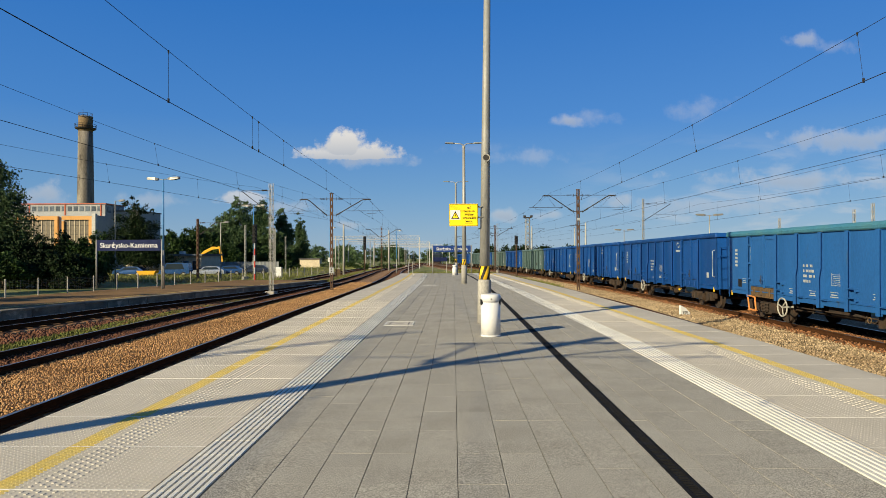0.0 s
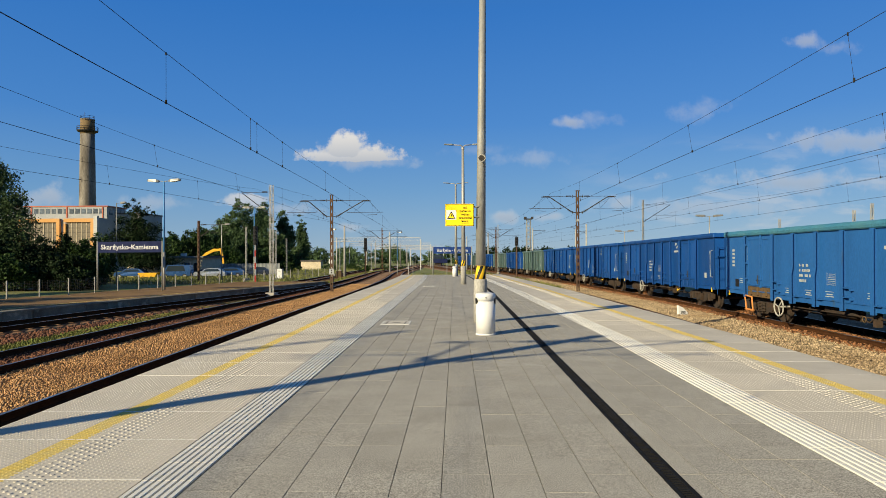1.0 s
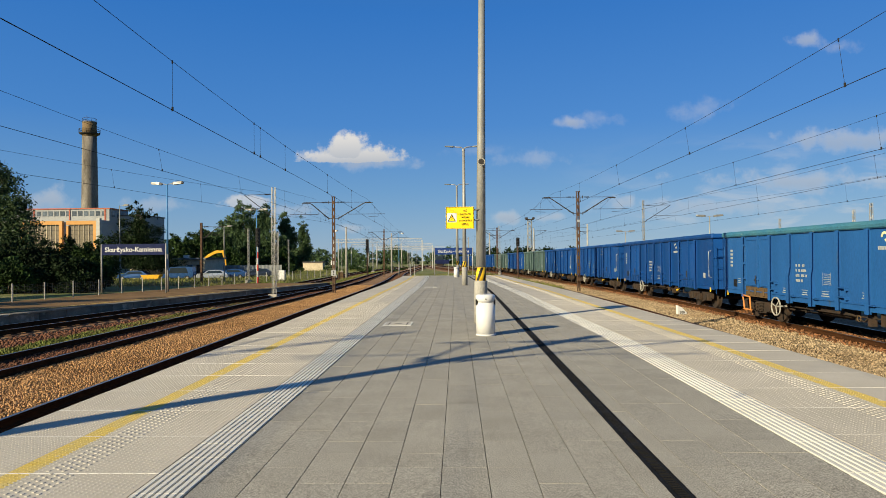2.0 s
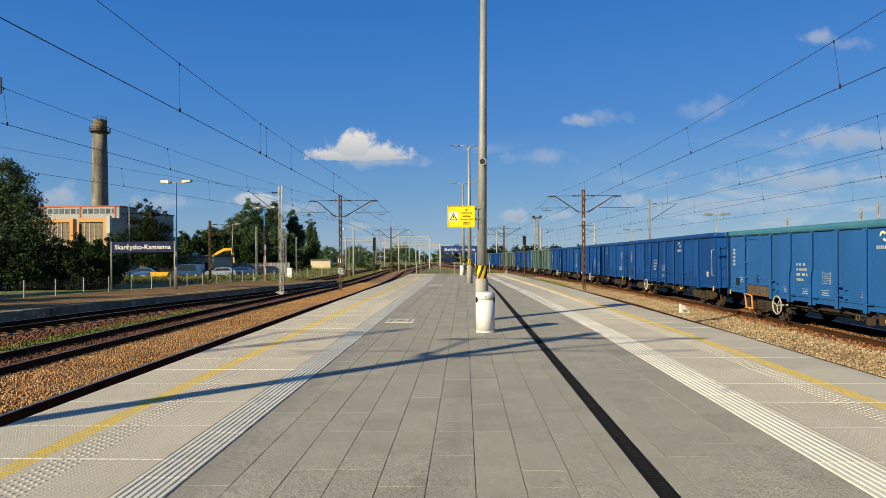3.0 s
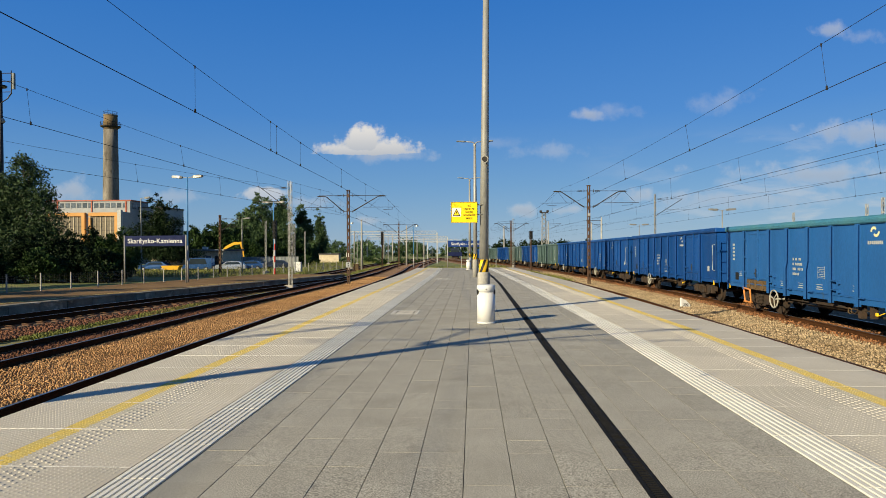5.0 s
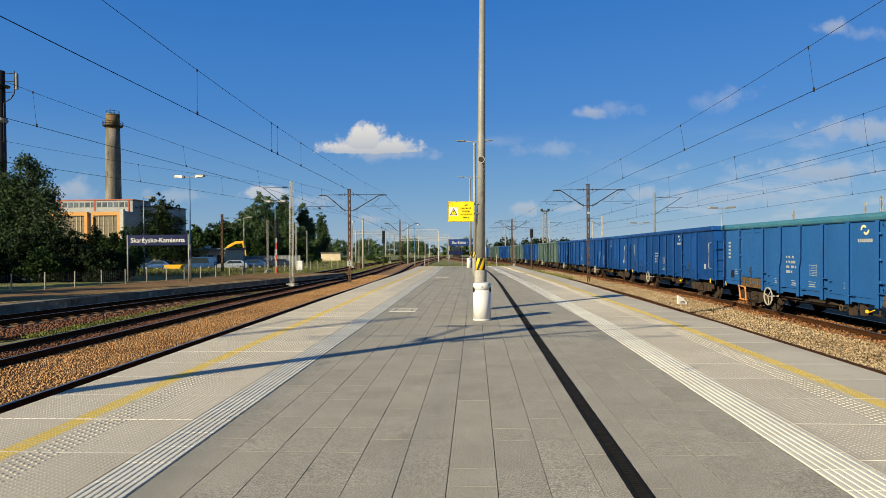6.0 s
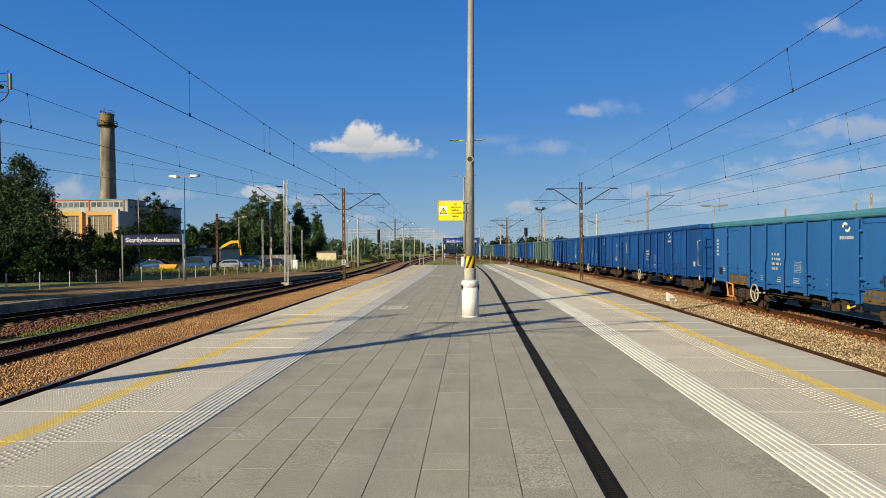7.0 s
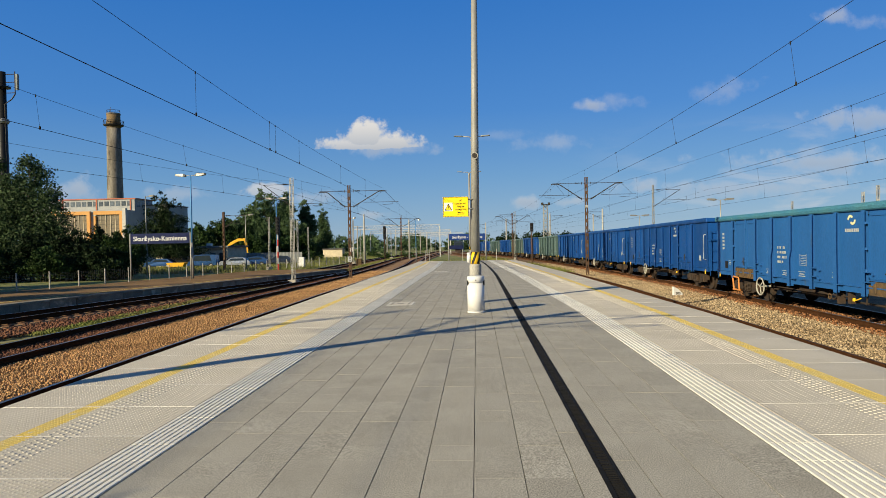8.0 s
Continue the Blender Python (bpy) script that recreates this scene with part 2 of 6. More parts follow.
M = dict(
    tile=material("grey_concrete_tile", (0.328, 0.309, 0.262), 0.85, second=(0.284, 0.267, 0.227), scale=2.2, fine=95, fine_amount=0.66, bump=0.45, each=0.06, spots=(0.25, 0.236, 0.20), spot_scale=3.1, spot_cut=0.66, depth=0.004),
    tile_far=material("grey_concrete_tile_far", (0.328, 0.309, 0.262), 0.85, second=(0.284, 0.267, 0.227), scale=2.2, fine=95, fine_amount=0.66, bump=0.45, island=0.06, depth=0.004),
    joint=material("joint_sand", (0.15, 0.14, 0.12), 0.95, scale=8),
    slab=material("pale_concrete_slab", (0.480, 0.442, 0.372), 0.8, second=(0.420, 0.386, 0.325), scale=1.6, fine=120, fine_amount=0.12, each=0.05, bump=0.2, spots=(0.36, 0.338, 0.265), spot_scale=2.3, spot_cut=0.68, depth=0.004),
    yellow=material("worn_yellow_line", (0.62, 0.45, 0.095), 0.75, second=(0.52, 0.42, 0.17), scale=6, fine=90, fine_amount=0.15, spots=(0.52, 0.46, 0.30), spot_scale=9, spot_cut=0.62),
    mortar=material("pale_joint_mortar", (0.72, 0.70, 0.64), 0.8, scale=4, fine_amount=0.08, bump=0.05),
    signwhite=material("white_sign_letters", (0.50, 0.51, 0.52), 0.6, scale=6, fine_amount=0.03, bump=0.0),
    navy_bright=material("blue_sign_board", (0.012, 0.040, 0.17), 0.6, scale=3, fine_amount=0.05, bump=0.0, spec=0.15),
    pale_lattice=material("pale_painted_lattice", (0.42, 0.42, 0.40), 0.7, scale=2, fine_amount=0.08),
    emblem=material("yellowed_white_emblem", (0.62, 0.58, 0.34), 0.6, scale=6, fine_amount=0.05, bump=0.0),
    groove=material("grimy_groove_concrete", (0.20, 0.185, 0.16), 0.9, scale=4, fine_amount=0.2),
    handwheel=material("worn_pale_paint", (0.34, 0.33, 0.29), 0.7, scale=6),
    guide=material("white_guide_slab", (0.62, 0.612, 0.565), 0.75, second=(0.55, 0.54, 0.495), scale=2, fine=140, fine_amount=0.12, each=0.04, bump=0.15),
    drain=material("black_cast_drain", (0.012, 0.0115, 0.011), 0.75, scale=9, fine=70, bump=0.3, spec=0.1),
    kerb=material("platform_concrete", (0.30, 0.28, 0.25), 0.9, second=(0.2, 0.18, 0.16), scale=1.5, fine=60, bump=0.4),
    old_wall=material("old_platform_wall", (0.20, 0.185, 0.15), 0.9, second=(0.10, 0.09, 0.072), scale=1.2, fine=40, bump=0.5, each=0.15, spots=(0.32, 0.29, 0.24), spec=0.08),
    old_paving=material("brown_platform_paving", (0.205, 0.128, 0.060), 0.9, second=(0.13, 0.083, 0.043), scale=0.8, fine=30, fine_amount=0.2, bump=0.4, spec=0.08),
    ballast=material("ballast_bed", (0.30, 0.18, 0.088), 0.95, second=(0.19, 0.108, 0.054), scale=1.2, fine=26, fine_amount=0.5, bump=0.8, depth=0.04),
    ballast_pale=material("pale_ballast_bed", (0.20, 0.135, 0.078), 0.95, second=(0.12, 0.07, 0.04), scale=1.2, fine=26, fine_amount=0.55, bump=1.0, depth=0.05),
    stone_rust=material("rust_stained_stone", (0.25, 0.115, 0.05), 0.9, second=(0.13, 0.06, 0.03), scale=0.9, fine=60, fine_amount=0.2, island=0.55, bump=0.2),
    stone=material("ballast_stone", (0.40, 0.232, 0.105), 0.9, second=(0.26, 0.142, 0.062), scale=0.8, fine=60, fine_amount=0.2, island=0.45, bump=0.2),
    stone_pale=material("pale_ballast_stone", (0.35, 0.27, 0.17), 0.9, second=(0.22, 0.155, 0.09), scale=0.7, fine=60, fine_amount=0.2, island=0.6, bump=0.2),
    stone_red=material("rusty_ballast_stone", (0.14, 0.06, 0.032), 0.9, second=(0.08, 0.037, 0.022), scale=0.8, fine=60, fine_amount=0.2, island=0.5, bump=0.2),
    rail=material("rusty_rail_steel", (0.055, 0.024, 0.011), 0.9, 0.0, second=(0.033, 0.016, 0.008), scale=4, fine=60, bump=0.3, spec=0.02),
    railtop=material("polished_rail_head", (0.36, 0.34, 0.32), 0.35, 0.9, scale=3, fine=30, bump=0.05),
    railtop_dull=material("dull_rail_head", (0.075, 0.04, 0.024), 0.6, 0.4, scale=3, fine=30, bump=0.1, spec=0.1),
    sleeper=material("oiled_wood_sleeper", (0.105, 0.055, 0.033), 0.9, second=(0.06, 0.034, 0.023), scale=3, fine=40, each=0.3, bump=0.5, stretch=(1, 5, 1), spec=0.05),
    ground=material("dry_grassy_ground", (0.135, 0.165, 0.042), 0.95, second=(0.20, 0.175, 0.08), scale=0.12, amount=0.6, fine=3.0, fine_amount=0.35, bump=0.6, spots=(0.08, 0.12, 0.028), spot_scale=0.6, spot_cut=0.55, depth=0.05),
    asphalt=material("old_asphalt", (0.09, 0.085, 0.08), 0.9, scale=0.5, fine=40, bump=0.4),
    galv=material("galvanised_steel", (0.305, 0.305, 0.29), 0.55, 0.35, second=(0.205, 0.205, 0.195), scale=2.5, fine=30, fine_amount=0.12, bump=0.1, stretch=(1, 1, 0.3), spots=(0.36, 0.36, 0.34), spot_scale=6, spot_cut=0.66),
    concrete_post=material("weathered_post_concrete", (0.315, 0.308, 0.285), 0.9, second=(0.225, 0.218, 0.20), scale=3, fine=50, bump=0.3, stretch=(1, 1, 0.3), spots=(0.40, 0.39, 0.36), spot_scale=7, spot_cut=0.64),
    black=material("black_paint", (0.012, 0.012, 0.012), 0.5, scale=5),
    stripe=material("warning_yellow", (0.75, 0.46, 0.02), 0.5, second=(0.66, 0.40, 0.02), scale=5, fine_amount=0.06, bump=0.05),
    white=material("white_enamel", (0.60, 0.605, 0.605), 0.35, second=(0.545, 0.55, 0.55), scale=3, fine_amount=0.04, bump=0.05, coat=0.2),
    paintwhite=material("white_lettering", (0.33, 0.35, 0.36), 0.6, scale=6, fine_amount=0.05, bump=0.0),
    signyellow=material("yellow_sign_plate", (0.85, 0.60, 0.01), 0.45, second=(0.80, 0.56, 0.01), scale=4, fine_amount=0.03, bump=0.0),
    navy=material("navy_sign_board", (0.010, 0.016, 0.06), 0.75, scale=3, fine_amount=0.05, bump=0.0, spec=0.1),
    rust=material("rusty_mast_steel", (0.095, 0.055, 0.034), 0.85, 0.2, second=(0.06, 0.037, 0.026), scale=4, fine=60, bump=0.4, spots=(0.15, 0.12, 0.10), spot_scale=5, spot_cut=0.68),
    dark=material("dark_fitting", (0.045, 0.040, 0.036), 0.6, 0.3, scale=6),
    wire=material("tarnished_wire", (0.022, 0.021, 0.02), 0.9, 0.0, scale=6, bump=0.0, spec=0.1),
    bluepost=material("blue_painted_post", (0.06, 0.20, 0.42), 0.5, second=(0.05, 0.16, 0.35), scale=3, fine_amount=0.08),
    lampglass=material("lamp_cover", (0.16, 0.16, 0.155), 0.3, scale=4, fine_amount=0.03, bump=0.0),
    wagon_a=material("faded_blue_wagon_paint", (0.0160, 0.090, 0.275), 0.5, second=(0.0135, 0.074, 0.23), scale=0.9, fine=30, fine_amount=0.1, bump=0.12, spots=(0.035, 0.065, 0.11), spot_scale=1.6, spot_cut=0.66, stretch=(1, 1, 0.35)),
    wagon_a_top=material("bleached_teal_chord_paint", (0.034, 0.140, 0.225), 0.55, second=(0.055, 0.165, 0.21), scale=2.0, fine=30, bump=0.2, spots=(0.36, 0.45, 0.46), spot_scale=4, spot_cut=0.67, stretch=(1, 0.6, 1)),
    wagon_b=material("bright_blue_wagon_paint", (0.0065, 0.054, 0.215), 0.45, second=(0.0055, 0.042, 0.165), scale=0.9, fine=30, fine_amount=0.1, bump=0.12, spots=(0.035, 0.075, 0.16), spot_scale=1.8, spot_cut=0.67, stretch=(1, 1, 0.3), each=0.18),
    wagon_g=material("faded_green_wagon_paint", (0.068, 0.112, 0.105), 0.6, second=(0.05, 0.085, 0.095), scale=0.9, fine=30, fine_amount=0.1, bump=0.12, spots=(0.085, 0.06, 0.04), spot_scale=1.4, spot_cut=0.64, stretch=(1, 1, 0.3), each=0.15),
    bogie=material("grimy_bogie_iron", (0.034, 0.028, 0.024), 0.85, 0.2, second=(0.062, 0.038, 0.024), scale=4, fine=50, bump=0.4),
    rustpanel=material("rusty_door_sill", (0.115, 0.07, 0.03), 0.85, second=(0.05, 0.04, 0.03), scale=5, fine=40, bump=0.3),
    orange=material("orange_step_paint", (0.55, 0.22, 0.06), 0.6, scale=4),
    cream=material("cream_plaster", (0.50, 0.43, 0.31), 0.9, scale=1, fine=10, bump=0.2),
    facgrey=material("grey_cladding", (0.30, 0.31, 0.31), 0.85, second=(0.24, 0.25, 0.26), scale=0.4, fine=4, fine_amount=0.1, bump=0.1, each=0.06),
    facorange=material("orange_plaster", (0.50, 0.27, 0.095), 0.85, second=(0.45, 0.235, 0.08), scale=0.5, fine=4, fine_amount=0.06, bump=0.1),
    roofdark=material("dark_roof_felt", (0.10, 0.09, 0.085), 0.9, scale=1),
    redtrim=material("faded_red_trim", (0.40, 0.12, 0.07), 0.8, scale=2),
    winglass=material("dull_window_glass", (0.10, 0.12, 0.14), 0.15, 0.0, scale=0.7, fine=2, fine_amount=0.3, bump=0.0, each=0.35),
    factory_glass=material("dusty_brown_glass_blocks", (0.16, 0.135, 0.095), 0.35, second=(0.10, 0.085, 0.065), scale=0.6, fine=3, fine_amount=0.3, bump=0.05),
    chimney=material("stained_chimney_concrete", (0.215, 0.195, 0.165), 0.9, second=(0.115, 0.102, 0.085), scale=0.5, fine=6, fine_amount=0.25, bump=0.3, stretch=(1, 1, 0.2), spots=(0.06, 0.052, 0.045), spot_scale=0.9, spot_cut=0.60, amount=0.9),
    chimneytop=material("ochre_chimney_head", (0.16, 0.11, 0.055), 0.9, scale=0.6, fine=5),
    leaf=material("green_leaves", (0.027, 0.052, 0.013), 0.6, second=(0.015, 0.031, 0.008), scale=0.35, fine=6, fine_amount=0.2, bump=0.0, island=0.5, spec=0.1),
    leaf_light=material("light_green_leaves", (0.046, 0.074, 0.030), 0.6, second=(0.026, 0.046, 0.018), scale=0.35, fine=6, fine_amount=0.2, bump=0.0, island=0.5, spec=0.1),
    leaf_poplar=material("grey_green_poplar_leaves", (0.060, 0.098, 0.042), 0.6, second=(0.034, 0.060, 0.025), scale=0.3, fine=6, fine_amount=0.2, bump=0.0, island=0.45, spec=0.1),
    leaf_dark=material("dark_green_leaves", (0.011, 0.023, 0.0065), 0.6, second=(0.006, 0.013, 0.0045), scale=0.35, fine=6, fine_amount=0.2, bump=0.0, island=0.5, spec=0.1),
    bark=material("tree_bark", (0.11, 0.085, 0.06), 0.95, scale=3, fine=20, bump=0.6),
    grass=material("grass_blades", (0.125, 0.15, 0.036), 0.8, second=(0.15, 0.13, 0.05), scale=0.8, fine=5, bump=0.0, island=0.35, spec=0.1),
    carblue=material("blue_car_paint", (0.025, 0.075, 0.20), 0.3, 0.3, scale=2, fine_amount=0.03, bump=0.0, coat=0.5),
    carsilver=material("silver_car_paint", (0.42, 0.46, 0.52), 0.3, 0.5, scale=2, fine_amount=0.03, bump=0.0, coat=0.5),
    cardark=material("dark_car_paint", (0.03, 0.04, 0.06), 0.3, 0.3, scale=2, fine_amount=0.03, bump=0.0, coat=0.5),
    machine=material("machine_yellow", (0.62, 0.33, 0.012), 0.5, scale=2, fine_amount=0.05),
    rubber=material("black_rubber", (0.02, 0.02, 0.02), 0.9, scale=6),
    red=material("signal_red", (0.42, 0.04, 0.03), 0.6, scale=4),
    sheet=material("corrugated_grey_sheet", (0.19, 0.21, 0.215), 0.7, scale=1),
    glass=material("car_glass", (0.02, 0.03, 0.04), 0.08, 0.0, scale=1, fine_amount=0.02, bump=0.0),
    meshwire=material("galvanised_fence_wire", (0.16, 0.15, 0.13), 0.7, 0.3, scale=4),
)


# ---- building blocks ----
class Geo:
    """Collects faces for one mesh."""

    def __init__(self):
        self.v, self.f, self.m = [], [], []

    def add(self, verts, faces, mi=0):
        k = len(self.v)
        self.v += [tuple(p) for p in verts]
        self.f += [tuple(k + i for i in q) for q in faces]
        self.m += [mi] * len(faces)
        return self

    def box(self, x0, x1, y0, y1, z0, z1, mi=0):
        return self.add([(x0, y0, z0), (x1, y0, z0), (x1, y1, z0), (x0, y1, z0), (x0, y0, z1), (x1, y0, z1), (x1, y1, z1), (x0, y1, z1)],
                        [(3, 2, 1, 0), (4, 5, 6, 7), (0, 1, 5, 4), (1, 2, 6, 5), (2, 3, 7, 6), (3, 0, 4, 7)], mi)

    def soft(self, x0, x1, y0, y1, z0, z1, c=0.01, mi=0):
        """A box with its four upright and its top edges chamfered."""
        v = []
        for z, i in ((z0, 0.0), (z1 - c, 0.0), (z1, c)):
            a, b, e, g = x0 + i, x1 - i, y0 + i, y1 - i
            v += [(a + c, e, z), (b - c, e, z), (b, e + c, z), (b, g - c, z), (b - c, g, z), (a + c, g, z), (a, g - c, z), (a, e + c, z)]
        f = [tuple(range(7, -1, -1)), tuple(range(16, 24))]
        for r in (0, 8):
            f += [(r + i, r + (i + 1) % 8, r + 8 + (i + 1) % 8, r + 8 + i) for i in range(8)]
        return self.add(v, f, mi)

    def tile(self, x0, x1, y0, y1, z0, z1, c=0.004, cy=None, mi=0):
        cy = c if cy is None else cy
        v = [(x0, y0, z0), (x1, y0, z0), (x1, y1, z0), (x0, y1, z0), (x0, y0, z1 - c), (x1, y0, z1 - c), (x1, y1, z1 - c), (x0, y1, z1 - c),
             (x0 + c, y0 + cy, z1), (x1 - c, y0 + cy, z1), (x1 - c, y1 - cy, z1), (x0 + c, y1 - cy, z1)]
        f = [(8, 9, 10, 11)]
        for r in (0, 4):
            f += [(r + i, r + (i + 1) % 4, r + 4 + (i + 1) % 4, r + 4 + i) for i in range(4)]
        return self.add(v, f, mi)

    def tube(self, pts, r, n=8, mi=0, caps=True):
        pts = [Vector(p) for p in pts]
        rs = r if isinstance(r, (list, tuple)) else [r] * len(pts)
        v, f = [], []
        for i, p in enumerate(pts):
            d = (pts[min(i + 1, len(pts) - 1)] - pts[max(i - 1, 0)]).normalized()
            a = d.cross(Vector((0, 0, 1)))
            a = a.normalized() if a.length > 1e-3 else Vector((1, 0, 0))
            b = a.cross(d)
            v += [p + rs[i] * (math.cos(2 * math.pi * k / n) * a + math.sin(2 * math.pi * k / n) * b) for k in range(n)]
        for i in range(len(pts) - 1):
            f += [(i * n + k, i * n + (k + 1) % n, (i + 1) * n + (k + 1) % n, (i + 1) * n + k) for k in range(n)]
        if caps:
            f += [tuple(range(n - 1, -1, -1)), tuple(range((len(pts) - 1) * n, len(pts) * n))]
        return self.add(v, f, mi)

    def sweep(self, sections, close=False, mi=0):
        """Joins equal rings of points into a skin."""
        n = len(sections[0])
        v, f = [p for s in sections for p in s], []
        for i in range(len(sections) - 1):
            for k in range(n if close else n - 1):
                f.append((i * n + k, i * n + (k + 1) % n, (i + 1) * n + (k + 1) % n, (i + 1) * n + k))
        if close:
            f += [tuple(range(n - 1, -1, -1)), tuple(range((len(sections) - 1) * n, len(sections) * n))]
        return self.add(v, f, mi)

    def ring(self, c, axis, radius, r, n=20, k=6, mi=0):
        pts = [Vector(c) + Vector((0, math.cos(t), math.sin(t)) if axis == "x" else (math.cos(t), 0, math.sin(t)) if axis == "y" else (math.cos(t), math.sin(t), 0)) * radius
               for t in [2 * math.pi * i / n for i in range(n + 1)]]
        return self.tube(pts, r, k, mi, False)

    def mesh(self, name, mats, smooth=False):
        me = bpy.data.meshes.new(name)
        me.from_pydata(self.v, [], self.f)
        for q in mats if isinstance(mats, (list, tuple)) else [mats]:
            me.materials.append(q)
        me.polygons.foreach_set("material_index", self.m)
        if smooth:
            me.polygons.foreach_set("use_smooth", [len(q) == 4 for q in self.f])
        me.update()
        return me


def thing(name, label, category, at=(0, 0, 0), turn=0.0, group="", kind=""):
    ob = new(name)
    ob.matrix_world = pose(*at, 0, 0, turn)
    return tagged(ob, label, category, group, kind)


def part(name, geo, mats, parent=None, label="", smooth=False):
    ob = new(name, geo.mesh(name, mats, smooth))
    ob.parent = parent
    return tagged(ob, label)


def lettering(name, text, size, mat, parent, at, turn=(90, 0, 0), label="", wide=None, depth=0.004):
    cu = bpy.data.curves.new(name, "FONT")
    cu.body, cu.size, cu.extrude, cu.align_x, cu.align_y = text, size, depth, "CENTER", "CENTER"
    cu.offset = size * 0.012
    tmp = bpy.data.objects.new(name, cu)
    scene.collection.objects.link(tmp)
    bpy.context.view_layer.update()
    me = bpy.data.meshes.new_from_object(tmp.evaluated_get(bpy.context.evaluated_depsgraph_get()))
    if wide:
        have = max(p.co.x for p in me.vertices) - min(p.co.x for p in me.vertices)
        for p in me.vertices:
            p.co.x *= wide / have
    bpy.data.objects.remove(tmp)
    me.materials.clear()
    me.materials.append(mat)
    ob = new(name, me)
    ob.parent = parent
    ob.matrix_basis = pose(*at, *turn)
    return tagged(ob, label)


def bend(y):
    """Sideways shift of the railway as it curves away to the left."""
    if y < 25:
        return 0.0
    if y < 140:
        return -5.7e-4 * (y - 25) ** 2
    return -5.7e-4 * 115 ** 2 - 0.115 * (y - 140)


def drop(y):
    """How far the line falls away."""
    return 0.008 * max(0.0, y - 28)


def W(u, y, z):
    return (u + bend(y), y, z - drop(y))


def heading(y):
    return math.degrees(math.atan2(-(bend(y + 0.5) - bend(y - 0.5)), 1.0))


def steps(a, b, d):
    n = max(1, round((b - a) / d))
    return [a + (b - a) * i / n for i in range(n + 1)]


RAIL = -0.72
BED = -0.94

# ---- ground ----
g = Geo()
xs = [-900, -400, -150, -60, -30, 0, 30, 60, 150, 400, 900]
ys = [-120, -40, 0, 28, 60, 100, 160, 240, 400, 700, 1200, 2400]
g.sweep([[(x, y, -1.06 - drop(y)) for x in xs] for y in ys])
g.f = [q[::-1] for q in g.f]
ground = part("ground", g, M["ground"])
tagged(ground, "dry grassy ground beside the railway lines", "ground", kind="structure")


def bed(name, lat0, lat1, y0, y1, top, label, mat="ballast"):
    """A ballast bed between two side lines, given as functions of y."""
    s = []
    for y in steps(y0, y1, 4.0):
        a, b = lat0(y) + bend(y), lat1(y) + bend(y)
        z = top - drop(y)
        s.append([(a - 0.35, y, z - 0.25), (a, y, z), (b, y, z), (b + 0.35, y, z - 0.25)])
    q = Geo()
    q.sweep(s)
    q.f = [f[::-1] for f in q.f]
    return tagged(part(name, q, M[mat]), label, "ballast", kind="structure")


def ease(y):
    """How much less the left-hand lines bend than the goods line."""
    if y < 90:
        return 0.0
    k = min(y, 130) - 90
    return -2.408 - 0.0741 * k + 0.00068 * k * k - 0.016 * max(0, y - 130) - bend(y)


def line_a(y):
    return -10.76 + 0.012 * (min(y, 45) - 14) + ease(y)


def line_b(y):
    return -6.25 + ease(y)


def line_c(y):
    return min(-16.15 + 0.165 * (y - 21), -10.45)


def line_d(y):
    return 7.05


def line_e(y):
    return 11.72 + 0.00676 * (y - 20) - 0.07 * bend(y)


bed("ballast_left", lambda y: line_a(y) - 1.7, lambda y: -4.66 + ease(y), -20, 300, BED + 0.03, "brown crushed-stone ballast under two tracks")
bed("ballast_far", lambda y: line_c(y) - 1.5, lambda y: line_c(y) + 1.35, -10, 56, BED + 0.025, "rusty brown ballast under a side track")
bed("ballast_right", lambda y: 5.3 if y < 60 else 4.5, lambda y: 17.0, -20, 300, BED, "pale crushed-stone ballast under the goods tracks", "ballast_pale")


def railway(name, lat, y0, y1, polished, label):
    t = thing(name, label, "railway track", kind="structure")
    prof = [(-0.07, -0.16), (-0.07, -0.145), (-0.012, -0.125), (-0.012, -0.045), (-0.036, -0.03), (-0.036, -0.004),
            (0.036, -0.004), (0.036, -0.03), (0.012, -0.045), (0.012, -0.125), (0.07, -0.145), (0.07, -0.16)]
    for side in (-0.7535, 0.7535):
        q = Geo()
        q.sweep([[W(lat(y) + side + a, y, RAIL + b) for a, b in prof] for y in steps(y0, y1, 3.0)], close=True)
        q.sweep([[W(lat(y) + side + a, y, RAIL) for a in (-0.034, 0.034)] for y in steps(y0, y1, 3.0)], mi=1)
        part("rail", q, [M["rail"], M["railtop" if polished else "railtop_dull"]], t)
    sl = Geo().tile(-1.3, 1.3, -0.125, 0.125, -0.1, 0.0, 0.015).mesh("sleeper", M["sleeper"])
    y = y0
    far = Geo()
    while y < y1:
        if -2 < y < 70:
            ob = new("sleeper", sl)
            ob.parent = t
            ob.matrix_basis = pose(*W(lat(y), y, RAIL - 0.165 + random.uniform(-0.01, 0.005)), 0, 0, heading(y) + random.uniform(-0.6, 0.6))
        elif y < 200:
            c = W(lat(y), y, RAIL - 0.14)
            far.tile(c[0] - 1.3, c[0] + 1.3, c[1] - 0.12, c[1] + 0.12, c[2] - 0.1, c[2])
        y += 0.62
    if far.v:
        tagged(part("sleepers", far, M["sleeper"], t), kind="stuff")
    return t


